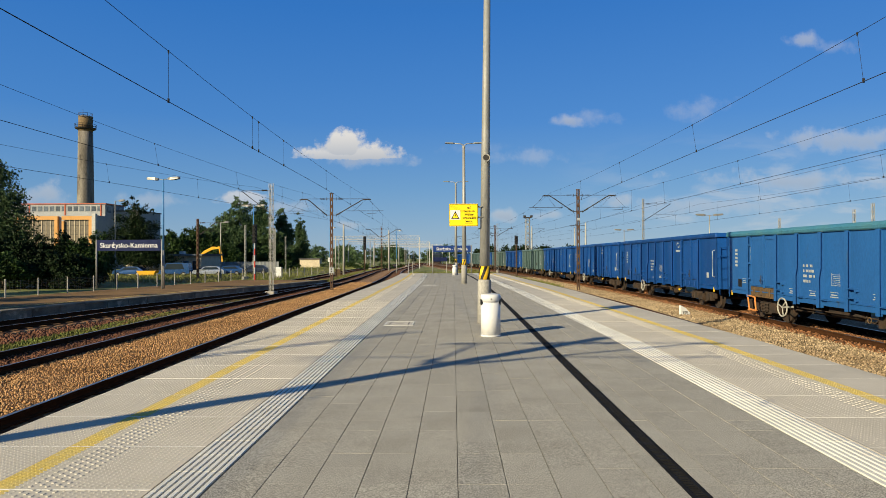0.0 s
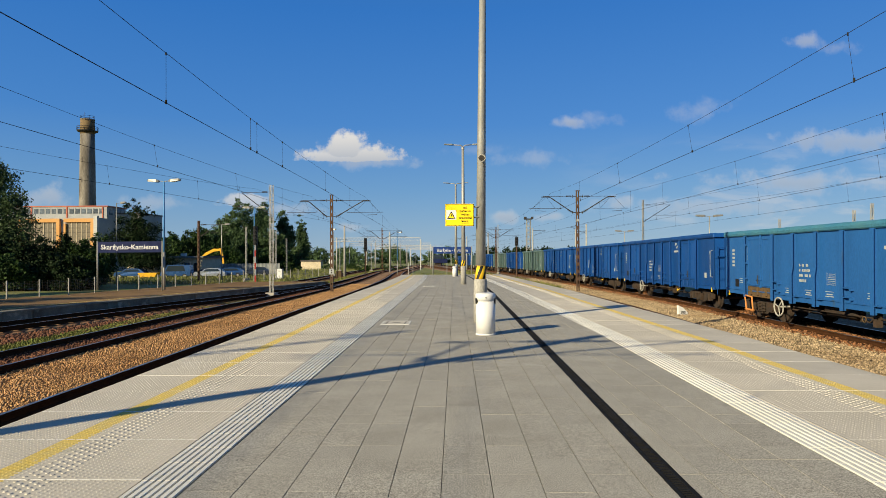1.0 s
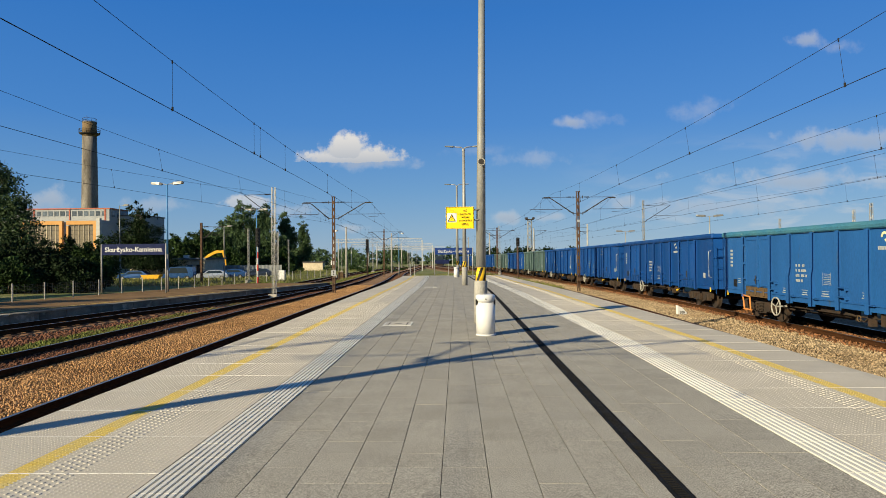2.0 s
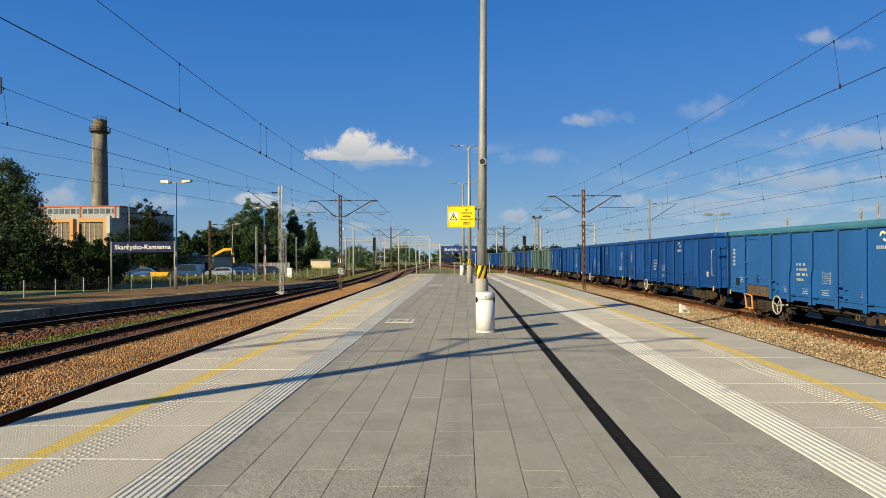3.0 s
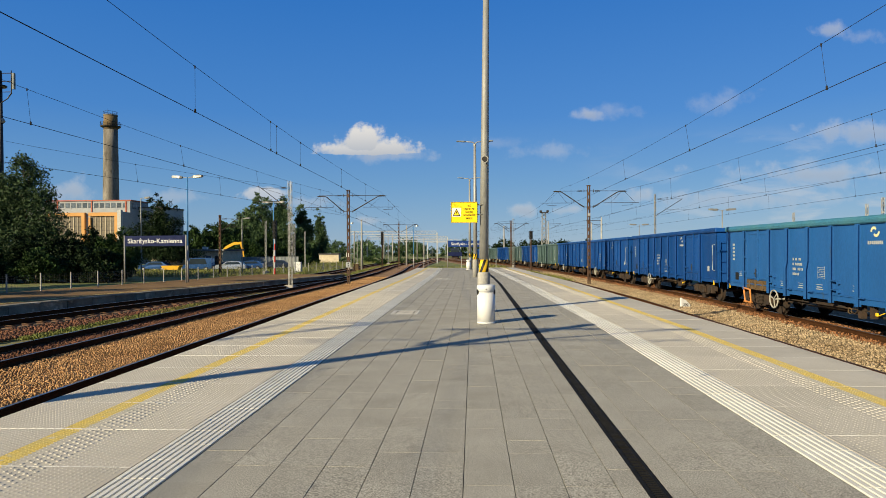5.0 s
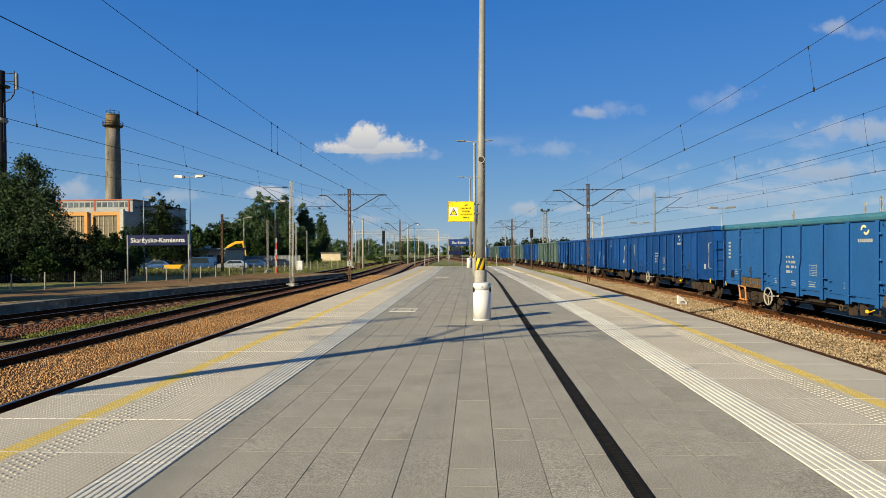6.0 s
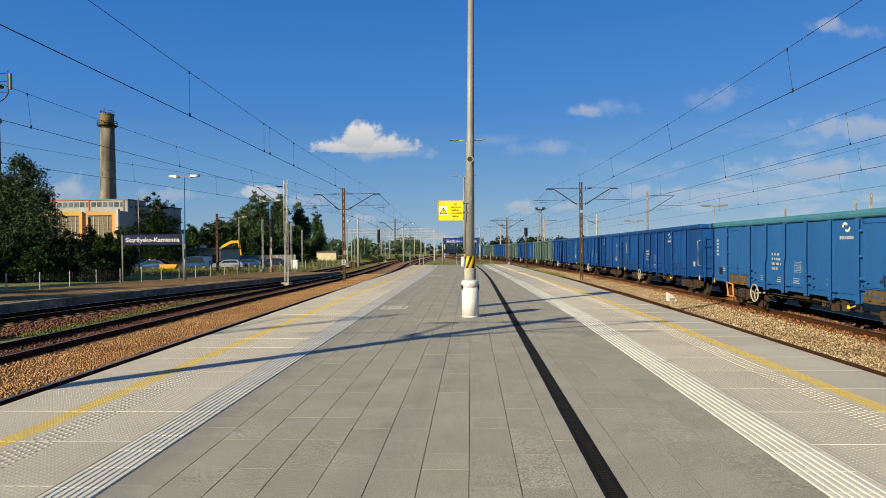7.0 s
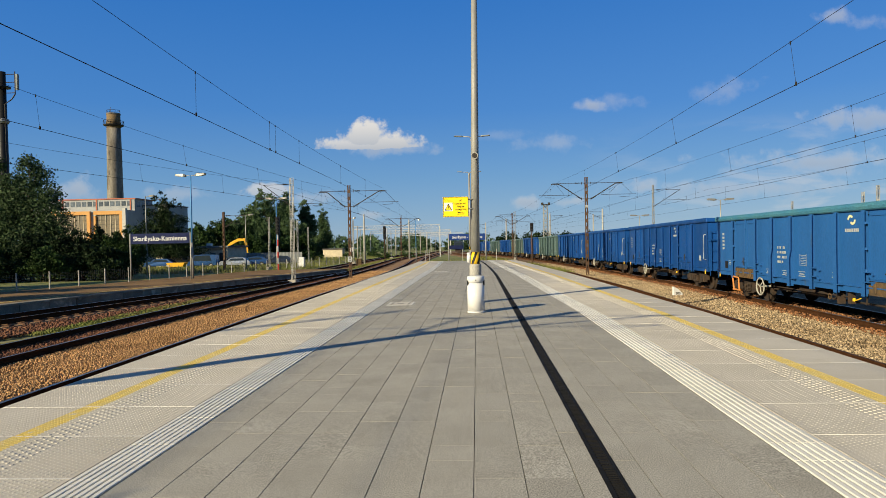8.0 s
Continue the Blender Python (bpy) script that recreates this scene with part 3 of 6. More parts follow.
railway("track_b", line_b, -20, 300, True, "rusty railway track on wooden sleepers beside the platform")
railway("track_a", line_a, -20, 300, True, "rusty railway track on wooden sleepers in brown ballast")
railway("track_c", line_c, -10, 56, True, "dark railway track beside the old platform")
bed("ballast_siding", lambda y: -16.9 + ease(y), lambda y: -13.4 + ease(y), 58, 240, BED - 0.01, "brown ballast under a far siding")
railway("track_f", lambda y: -15.2 + ease(y), 60, 240, True, "dark far siding track beyond the old platform")
railway("track_d", line_d, -20, 300, False, "rusty railway track along the platform in pale ballast")
railway("track_e", line_e, -20, 300, True, "rusty railway track under the goods train")


def scatter(name, mat, n, place, size, label, category="ballast", z_up=0.3):
    """Loose angular stones, too many to count, as one mesh."""
    rng = np.random.default_rng(len(name) * 7 + n)
    P = place(rng, n)
    cube = np.array([(-1, -1, -1), (1, -1, -1), (1, 1, -1), (-1, 1, -1), (-1, -1, 1), (1, -1, 1), (1, 1, 1), (-1, 1, 1)], float)
    V = cube[None] * (1 + rng.uniform(-0.45, 0.35, (n, 8, 3)))
    V = V * (rng.uniform(0.5, 1.0, (n, 1, 3)) * rng.uniform(size[0], size[1], (n, 1, 1)) * 0.5)
    q = rng.normal(size=(n, 4))
    q /= np.linalg.norm(q, axis=1, keepdims=True)
    w, x, y, z = q.T
    R = np.stack([1 - 2 * (y * y + z * z), 2 * (x * y - z * w), 2 * (x * z + y * w), 2 * (x * y + z * w), 1 - 2 * (x * x + z * z), 2 * (y * z - x * w),
                  2 * (x * z - y * w), 2 * (y * z + x * w), 1 - 2 * (x * x + y * y)], 1).reshape(n, 3, 3)
    V = np.einsum("nij,nkj->nki", R, V) + P[:, None]
    F = np.array([(3, 2, 1, 0), (4, 5, 6, 7), (0, 1, 5, 4), (1, 2, 6, 5), (2, 3, 7, 6), (3, 0, 4, 7)])
    me = quads(name, V.reshape(-1, 3), (F[None] + 8 * np.arange(n)[:, None, None]).reshape(-1, 4), M[mat])
    return tagged(new(name, me), label, category, kind="stuff")


def quads(name, V, F, mat):
    me = bpy.data.meshes.new(name)
    me.vertices.add(len(V))
    me.vertices.foreach_set("co", np.ascontiguousarray(V, dtype=np.float32).ravel())
    me.loops.add(F.size)
    me.loops.foreach_set("vertex_index", np.ascontiguousarray(F, dtype=np.int32).ravel())
    me.polygons.add(len(F))
    me.polygons.foreach_set("loop_start", np.arange(0, F.size, 4, dtype=np.int32))
    me.materials.append(mat)
    me.update(calc_edges=True)
    me.validate()
    return me


def strip(x0, x1, y0, y1, z, dens=1.0, lat=None):
    def place(rng, n):
        t = rng.random(n)
        y = y0 + (y1 - y0) * t ** 1.7
        x = x0 + (x1 - x0) * rng.random(n)
        if lat:
            x = x + np.array([lat(k) for k in y])
        x = x + np.array([bend(k) for k in y])
        return np.stack([x, y, z + rng.uniform(-0.01, 0.03, n) - 0.008 * np.maximum(0, y - 28)], 1)
    return place


scatter("ballast_stones_between", "stone", 64000, strip(-9.85, -7.15, 5, 60, BED + 0.06), (0.016, 0.042), "brown crushed stones between two tracks")
scatter("ballast_stones_beside", "stone_pale", 66000, strip(7.9, 10.6, 6, 76, BED + 0.03), (0.018, 0.055), "pale crushed stones between platform and goods train")
scatter("ballast_stones_track", "stone_red", 12000, strip(-11.45, -10.05, 9, 50, BED + 0.05), (0.02, 0.06), "rust-brown stones between the rails")
scatter("ballast_stones_under", "stone_rust", 14000, strip(10.35, 12.6, 8, 60, BED + 0.05), (0.025, 0.07), "rust-brown stones under the goods train")
scatter("ballast_stones_grass_edge", "stone_red", 16000, strip(0.9, 3.2, 14, 70, BED - 0.04, lat=line_c), (0.04, 0.10), "rusty stones beside a side track")

# ---- platform ----
PL, PR, END = -4.57, 5.42, 59.5


def right_edge(y):
    return PR - 0.028 * max(0, min(y, 60) - 12) - bend(y)


platform = thing("platform", "long island platform paved in grey tiles and pale slabs", "platform", kind="structure")
q = Geo()
ring = []
for y in steps(-14, END, 2.0):
    a, b, z = PL + bend(y), right_edge(y) + bend(y), -drop(y)
    ring.append([(a + 0.12, y, -1.05 + z), (a + 0.12, y, -0.22 + z), (a + 0.006, y, -0.2 + z), (a + 0.006, y, -0.062 + z), (b - 0.006, y, -0.062 + z), (b - 0.006, y, -0.2 + z), (b - 0.12, y, -0.22 + z), (b - 0.12, y, -1.05 + z)])
q.sweep(ring, close=True)
part("platform_body", q, M["kerb"], platform)
q = Geo()
q.sweep([[W(-2.11, y, -0.016), W(2.73, y, -0.016)] for y in steps(-14, END - 0.01, 2.0)])
q.f = [f[::-1] for f in q.f]
part("joint_bed", q, M["joint"], platform)


def stud(geo, x, y, r, h, mi, z=0.0, n=6):
    a = [(x + r * math.cos(2 * math.pi * k / n), y + r * math.sin(2 * math.pi * k / n), z) for k in range(n)]
    b = [(x + 0.62 * r * math.cos(2 * math.pi * k / n), y + 0.62 * r * math.sin(2 * math.pi * k / n), z + h) for k in range(n)]
    geo.add(a + b, [(k, (k + 1) % n, n + (k + 1) % n, n + k) for k in range(n)] + [tuple(range(n, 2 * n))], mi)


def edge_slab(width, fine, mirrored, plain=0.0, nub=0.0035):
    """One metre of edge slab: small nubs all over, a yellow band and a field of large studs. x runs inwards from the edge."""
    s = Geo()
    y0, y1 = -0.494, 0.494
    cuts = [(0.0, 0.87, 0), (0.87, 1.07, 1), (1.07, width, 0)]
    for a, b, mi in cuts:
        s.tile(a, b, y0, y1, -0.06, 0.0, 0.0006, 0.003, mi)
    for i in range(5):
        for k in range(13):
            stud(s, 1.17 + 0.06 * i, -0.45 + 0.075 * k + (0.037 if i % 2 else 0), 0.019, 0.006, 0)
    if fine:
        nx, ny = int(width / 0.045), 22
        for i in range(nx):
            x = 0.03 + 0.045 * i
            if 1.12 < x < 1.45 or x > width - 0.02 or x < plain:
                continue
            mi = 1 if 0.875 < x < 1.065 else 0
            for k in range(ny):
                stud(s, x, -0.47 + 0.0445 * k + (0.022 if i % 2 else 0), 0.012, nub, mi, 0.0, 4)
    if mirrored:
        s.v = [(-x, y, z) for x, y, z in s.v]
        s.f = [f[::-1] for f in s.f]
    return s.mesh("edge_slab", [M["slab"], M["yellow"]])


LW, RW = 2.065, 2.23
slabs = {(0, 1): edge_slab(LW, True, False), (0, 0): edge_slab(LW, False, False), (1, 1): edge_slab(RW, True, True, 0.87, 0.002), (1, 0): edge_slab(RW, False, True)}
for k in range(73):
    y = -13.07 + k
    if y > END - 0.4:
        break
    for side in (0, 1):
        ob = new("edge_slab", slabs[side, 1 if 1 < y < 22 else 0])
        ob.parent = platform
        ob.matrix_basis = pose(*W(PL if side == 0 else right_edge(y), y, random.uniform(-0.0015, 0.0015)), 0, 0, (1.6 if y > 12 else 0) if side else heading(y))


for k in range(72):
    y = -12.57 + k
    if y > END - 0.4:
        break
    for side in (0, 1):
        ob = new("mortar_joint", bpy.data.meshes.get("mortar_left" if side == 0 else "mortar_right") or Geo().box(0.01 if side == 0 else -RW, LW if side == 0 else -0.01, -0.008 if side == 0 else -0.004, 0.008 if side == 0 else 0.004, -0.05, 0.0015 if side == 0 else 0.0004).mesh("mortar_left" if side == 0 else "mortar_right", M["mortar"]))
        ob.parent = platform
        ob.matrix_basis = pose(*W(PL if side == 0 else right_edge(y), y, 0), 0, 0, heading(y))


def guide_slab(width):
    s = Geo()
    # groove floor in a darker grey, the shade between the ribs put into its colour
    s.tile(-width / 2, width / 2, -0.1995, 0.1995, -0.06, -0.012, 0.001)
    n = 7
    for i in range(n):
        x = -width / 2 + (i + 0.5) * width / n
        s.tile(x - width / n * 0.33, x + width / n * 0.33, -0.1965, 0.1965, -0.012, 0.003, 0.002, mi=1)
    return s.mesh("guide_slab", [M["groove"], M["guide"]])


gl = {0: guide_slab(0.385), 1: guide_slab(0.45)}
y = -13.4
while y < END - 0.3:
    for side, x in ((0, -2.305), (1, 2.955)):
        ob = new("guide_slab", gl[side])
        ob.parent = platform
        ob.matrix_basis = pose(*W(x if side == 0 or y < 12 else min(x, right_edge(y) - RW - 0.24), y, random.uniform(-0.001, 0.001)), 0, 0, heading(y))
    y += 0.4

# drain channel
q = Geo()
DR = (1.285, 1.425)
q.sweep([[W(DR[0], y, -0.02), W(DR[0], y, 0.002), W(DR[0] + 0.03, y, 0.002), W(DR[0] + 0.03, y, -0.012), W(DR[1] - 0.03, y, -0.012), W(DR[1] - 0.03, y, 0.002), W(DR[1], y, 0.002), W(DR[1], y, -0.02)] for y in steps(-14, END - 0.5, 1.0)])
q.f = [f[::-1] for f in q.f]
y = 0.5
while y < 30:
    c = W(1.355, y, 0)
    q.tile(c[0] - 0.042, c[0] + 0.042, y, y + 0.018, c[2] - 0.012, c[2] + 0.001, 0.002)
    y += 0.034
part("drain_channel", q, M["drain"], platform, "black cast-iron drain grating")

# grey paving tiles, in lengths of one and two modules
cols = [(-2.1, -1.735)] + [(-1.735 + 0.3545 * i, -1.735 + 0.3545 * (i + 1)) for i in range(8)] + [(1.101, 1.283), (1.427, 1.594), (1.594, 1.97), (1.97, 2.345), (2.345, 2.722)]
tile_mesh = {}
far = Geo()
rng = random.Random(5)
for a, b in cols:
    y = -13.65 + rng.choice((0.0, 0.35))
    while y < END - 0.4:
        ln = rng.choice((0.35, 0.35, 0.7, 0.7, 0.7))
        w = round(b - a, 3)
        z = rng.uniform(-0.0012, 0.0012)
        if y + ln > END:
            ln = END - y
        if 2.2 < y < 11.5 and w > 0.2:
            if (w, ln) not in tile_mesh:
                tile_mesh[w, ln] = Geo().tile(-w / 2 + 0.003, w / 2 - 0.003, -ln / 2 + 0.0009, ln / 2 - 0.0009, -0.05, 0.0, 0.0008, 0.0003).mesh("paving_tile", M["tile"])
            ob = new("paving_tile", tile_mesh[w, ln])
            ob.parent = platform
            ob.matrix_basis = pose((a + b) / 2, y + ln / 2, z)
        else:
            dx, dz = bend(y + ln / 2), drop(y + ln / 2)
            far.tile(a + 0.003 + dx, b - 0.003 + dx, y + 0.0009, y + ln - 0.0009, -0.03 - dz, z - dz, 0.0008, 0.0003)
        y += ln
tagged(part("paving", far, M["tile_far"], platform), kind="stuff")

# access cover
cover = thing("access_cover", "pale steel access cover set in the paving", "manhole cover", (-1.63, 15.0, 0.003))
q = Geo()
for a, b, c, d in ((-0.34, 0.34, -0.42, -0.38), (-0.34, 0.34, 0.38, 0.42), (-0.34, -0.30, -0.38, 0.38), (0.30, 0.34, -0.38, 0.38)):
    q.tile(a, b, c, d, -0.01, 0.004, 0.002)
part("cover_frame", q, M["guide"], cover)
part("cover_plate", Geo().tile(-0.295, 0.295, -0.375, 0.375, -0.01, 0.002, 0.003), M["slab"], cover)
q = Geo()
for x in (-0.22, 0.22):
    q.tile(x - 0.012, x + 0.012, -0.3, 0.3, 0.001, 0.005, 0.001)
q.tile(-0.09, 0.09, -0.03, 0.03, 0.001, 0.006, 0.001)
part("cover_handle", q, M["dark"], cover)
c2 = copy_thing(cover, pose(*W(-1.55, 33.5, 0.004), 0, 0, 0))


# ---- platform lamps ----
def lamp_post(top=7.75):
    t = thing("platform_lamp", "tall galvanised lamp post with twin arms on the platform", "street lamp", group="platform lamps")
    q = Geo()
    q.tube([(0, 0, 0), (0, 0, 1.0), (0, 0, 1.03), (0, 0, 1.05)], [0.162, 0.160, 0.150, 0.10], 20)
    part("post_base", q, M["concrete_post"], t, smooth=True)
    part("shaft", Geo().tube([(0, 0, 1.0), (0, 0, top)], [0.122, 0.072], 20), M["galv"], t, smooth=True)
    part("warning_band", Geo().tube([(0, 0, 1.04), (0, 0, 1.36)], [0.1275, 0.1255], 24), M["stripe"], t, "yellow band with black diagonal stripes", smooth=True)
    q = Geo()
    for k in range(5):
        s = []
        for i in range(7):
            f = i / 6
            row = []
            for e in (0.0, 0.18, 0.37, 0.55):
                an = 2 * math.pi * k / 5 + e + 0.9 * f
                r = 0.1300 - 0.002 * f
                row.append((r * math.cos(an), r * math.sin(an), 1.042 + 0.316 * f))
            s.append(row)
        q.sweep(s)
    part("stripe", q, M["black"], t)
    q = Geo()
    q.tube([(0, 0, top - 0.05), (0, 0, top + 0.05)], 0.085, 16)
    part("collar", q, M["galv"], t)
    for sg in (-1, 1):
        q = Geo().tube([(0, 0, top), (sg * 0.04, 0, top + 0.11), (sg * 0.16, 0, top + 0.18), (sg * 0.55, 0, top + 0.2)], [0.035, 0.032, 0.03, 0.03], 8)
        arm = part("arm", q, M["galv"], t, smooth=True)
        q = Geo()
        q.sweep([[(sg * x, -w, z), (sg * x, w, z), (sg * x, w * 0.8, z + h), (sg * x, -w * 0.8, z + h)][::sg] for x, w, z, h in ((0.52, 0.05, top + 0.18, 0.05), (0.62, 0.12, top + 0.18, 0.07), (1.02, 0.13, top + 0.21, 0.05), (1.08, 0.09, top + 0.22, 0.02))], close=True)
        part("lamp_head", q, M["sheet"], arm, "flat grey LED lamp head")
    return t


lamp1 = lamp_post(9.2)
lamp1.matrix_world = pose(0.38, 15.05, 0, 0, 0.75, 0)
lamp1 = lamp_post()
lamp1.matrix_world = pose(*W(0.33, 35.9, 0), 0, 0, 0)
copy_thing(lamp1, pose(*W(0.35, 54.0, 0), 0, 0, 0))

# loudspeaker and sign on the first lamp
sp = thing("loudspeaker", "round white loudspeaker strapped to the lamp post", "loudspeaker", (0.43, 14.9, 3.9))
part("horn", Geo().tube([(0, 0.06, 0), (0, -0.08, 0), (0, -0.14, 0)], [0.05, 0.06, 0.085], 16), M["concrete_post"], sp, smooth=True)
part("rim", Geo().ring((0, -0.14, 0), "y", 0.082, 0.012), M["concrete_post"], sp)
part("grille", Geo().tube([(0, -0.135, 0), (0, -0.146, 0)], 0.066, 16), M["dark"], sp)
q = Geo().tube([(0.02, 0.03, -0.05), (0.06, 0.06, -0.12), (0.04, 0.06, -0.18)], 0.01, 6)
part("bracket", q, M["dark"], sp)

ws = thing("warning_sign", "yellow high-voltage warning sign clamped to the lamp post", "sign", (-0.08, 14.9, 2.57))
part("plate", Geo().soft(-0.36, 0.32, -0.01, 0.008, -0.265, 0.265, 0.004), M["signyellow"], ws)
q = Geo()
for a, b, c, d in ((-0.352, 0.312, -0.257, -0.249), (-0.352, 0.312, 0.249, 0.257), (-0.352, -0.344, -0.257, 0.257), (0.304, 0.312, -0.257, 0.257)):
    q.box(a, b, -0.013, -0.010, c, d)
part("border", q, M["dark"], ws)
part("pictogram_field", Geo().box(-0.335, -0.10, -0.0135, -0.010, -0.11, 0.115), M["white"], ws)
q = Geo()
q.add([(-0.315, -0.016, -0.09), (-0.12, -0.016, -0.09), (-0.2175, -0.016, 0.09)], [(0, 1, 2)])
part("triangle_edge", q, M["black"], ws)
q = Geo()
q.add([(-0.285, -0.0185, -0.073), (-0.15, -0.0185, -0.073), (-0.2175, -0.0185, 0.056)], [(0, 1, 2)])
part("triangle", q, M["signyellow"], ws)
q = Geo()
q.add([(-0.213, -0.021, 0.03), (-0.235, -0.021, -0.012), (-0.218, -0.021, -0.012), (-0.228, -0.021, -0.058), (-0.196, -0.021, 0.002), (-0.214, -0.021, 0.002), (-0.200, -0.021, 0.03)], [tuple(range(7))])
part("lightning_bolt", q, M["black"], ws)
for i, (txt, wd) in enumerate((("SIEĆ", 0.09), ("TRAKCYJNA POD", 0.26), ("NAPIĘCIEM !", 0.20), ("DOTKNIĘCIE GROZI", 0.30), ("ŚMIERCIĄ !", 0.18))):
    lettering("caption", txt, 0.055, M["black"], ws, (0.11, -0.012, 0.165 - 0.08 * i), wide=wd, depth=0.001)
part("underline", Geo().box(0.02, 0.20, -0.013, -0.010, -0.20, -0.194), M["black"], ws)
for z in (0.20, -0.05):
    part("clamp", Geo().ring((0.39, 0.15, z), "z", 0.118, 0.012, 18).box(0.20, 0.33, 0.008, 0.03, z - 0.02, z + 0.02), M["galv"], ws)

# litter bins
bn = thing("litter_bin", "white enamelled round litter bin beside a lamp post", "litter bin", (0.40, 12.72, 0), group="platform bins")
q = Geo().tube([(0, 0, 0.02), (0, 0, 0.70)], [0.198, 0.198], 28)
part("body", q, M["white"], bn, smooth=True)
part("foot_ring", Geo().tube([(0, 0, 0), (0, 0, 0.035)], [0.205, 0.205], 28), M["white"], bn, smooth=True)
part("lid", Geo().tube([(0, 0, 0.69), (0, 0, 0.80), (0, 0, 0.835), (0, 0, 0.85)], [0.203, 0.203, 0.192, 0.13], 28), M["white"], bn, smooth=True)
for sg in (-1, 1):
    q = Geo()
    q.sweep([[(0.2065 * math.sin(sg * an), -0.2065 * math.cos(sg * an), 0.69 + k * 0.06 * math.sqrt(max(0.02, 1 - ((an - 1.25) / 0.34) ** 2))) for k in (1, -1)][::sg] for an in [1.25 + 0.34 * f / 8 for f in range(-8, 9)]])
    part("opening", q, M["black"], bn, "dark oval opening")
part("lock", Geo().tube([(0, -0.2, 0.76), (0, -0.209, 0.76)], 0.012, 10), M["dark"], bn)
copy_thing(bn, pose(*W(0.20, 53.0, 0)))


# ---- station name boards ----
def name_board(name, text, w, h, z0, feet, at, turn, label, textwide, post_mat, board="navy"):
    t = thing(name, label, "station sign", at, turn)
    for x in (-w / 2 - 0.05, w / 2 + 0.05):
        part("post", Geo().tube([(x, 0, feet), (x, 0, z0 + h + 0.03)], 0.05, 12), M[post_mat], t, smooth=True)
    part("board", Geo().soft(-w / 2, w / 2, -0.03, 0.03, z0, z0 + h, 0.008), M[board], t)
    lettering("station_name", text, h * 0.62, M["signwhite"], t, (0, -0.032, z0 + h * 0.48), wide=textwide)
    return t


name_board("station_name_sign", "Skarżysko - Kamienna", 3.5, 0.62, 1.98, 0.0, W(0.18, 59.0, 0), heading(59), "navy station name sign on two pale posts at the platform end", 2.9, "galv", "navy_bright")
name_board("station_name_sign", "Skarżysko-Kamienna", 4.65, 0.72, 2.5, 0.0, (-21.58, 41.0, -0.62), -9.0, "navy station name sign on grey posts on the old platform", 4.2, "galv")

# second, smaller board and white posts past the platform end
sb = thing("small_sign", "small dark blue sign behind the platform end", "sign", W(-0.9, 63, -0.95), 0)
part("board", Geo().soft(-0.75, 0.75, -0.02, 0.02, 2.05, 2.45, 0.005), M["navy"], sb)
for x in (-0.7, 0.7):
    part("post", Geo().tube([(x, 0, 0), (x, 0, 2.05)], 0.03, 8), M["galv"], sb)
for x in (-3.9, -3.5, 3.0):
    b1 = thing("barrier_post", "slim pale steel post at the platform end", "post", W(x, 59.2, 0), group="platform end posts")
    part("tube", Geo().tube([(0, 0, -0.0), (0, 0, 1.1)], 0.03, 8), M["galv"], b1)


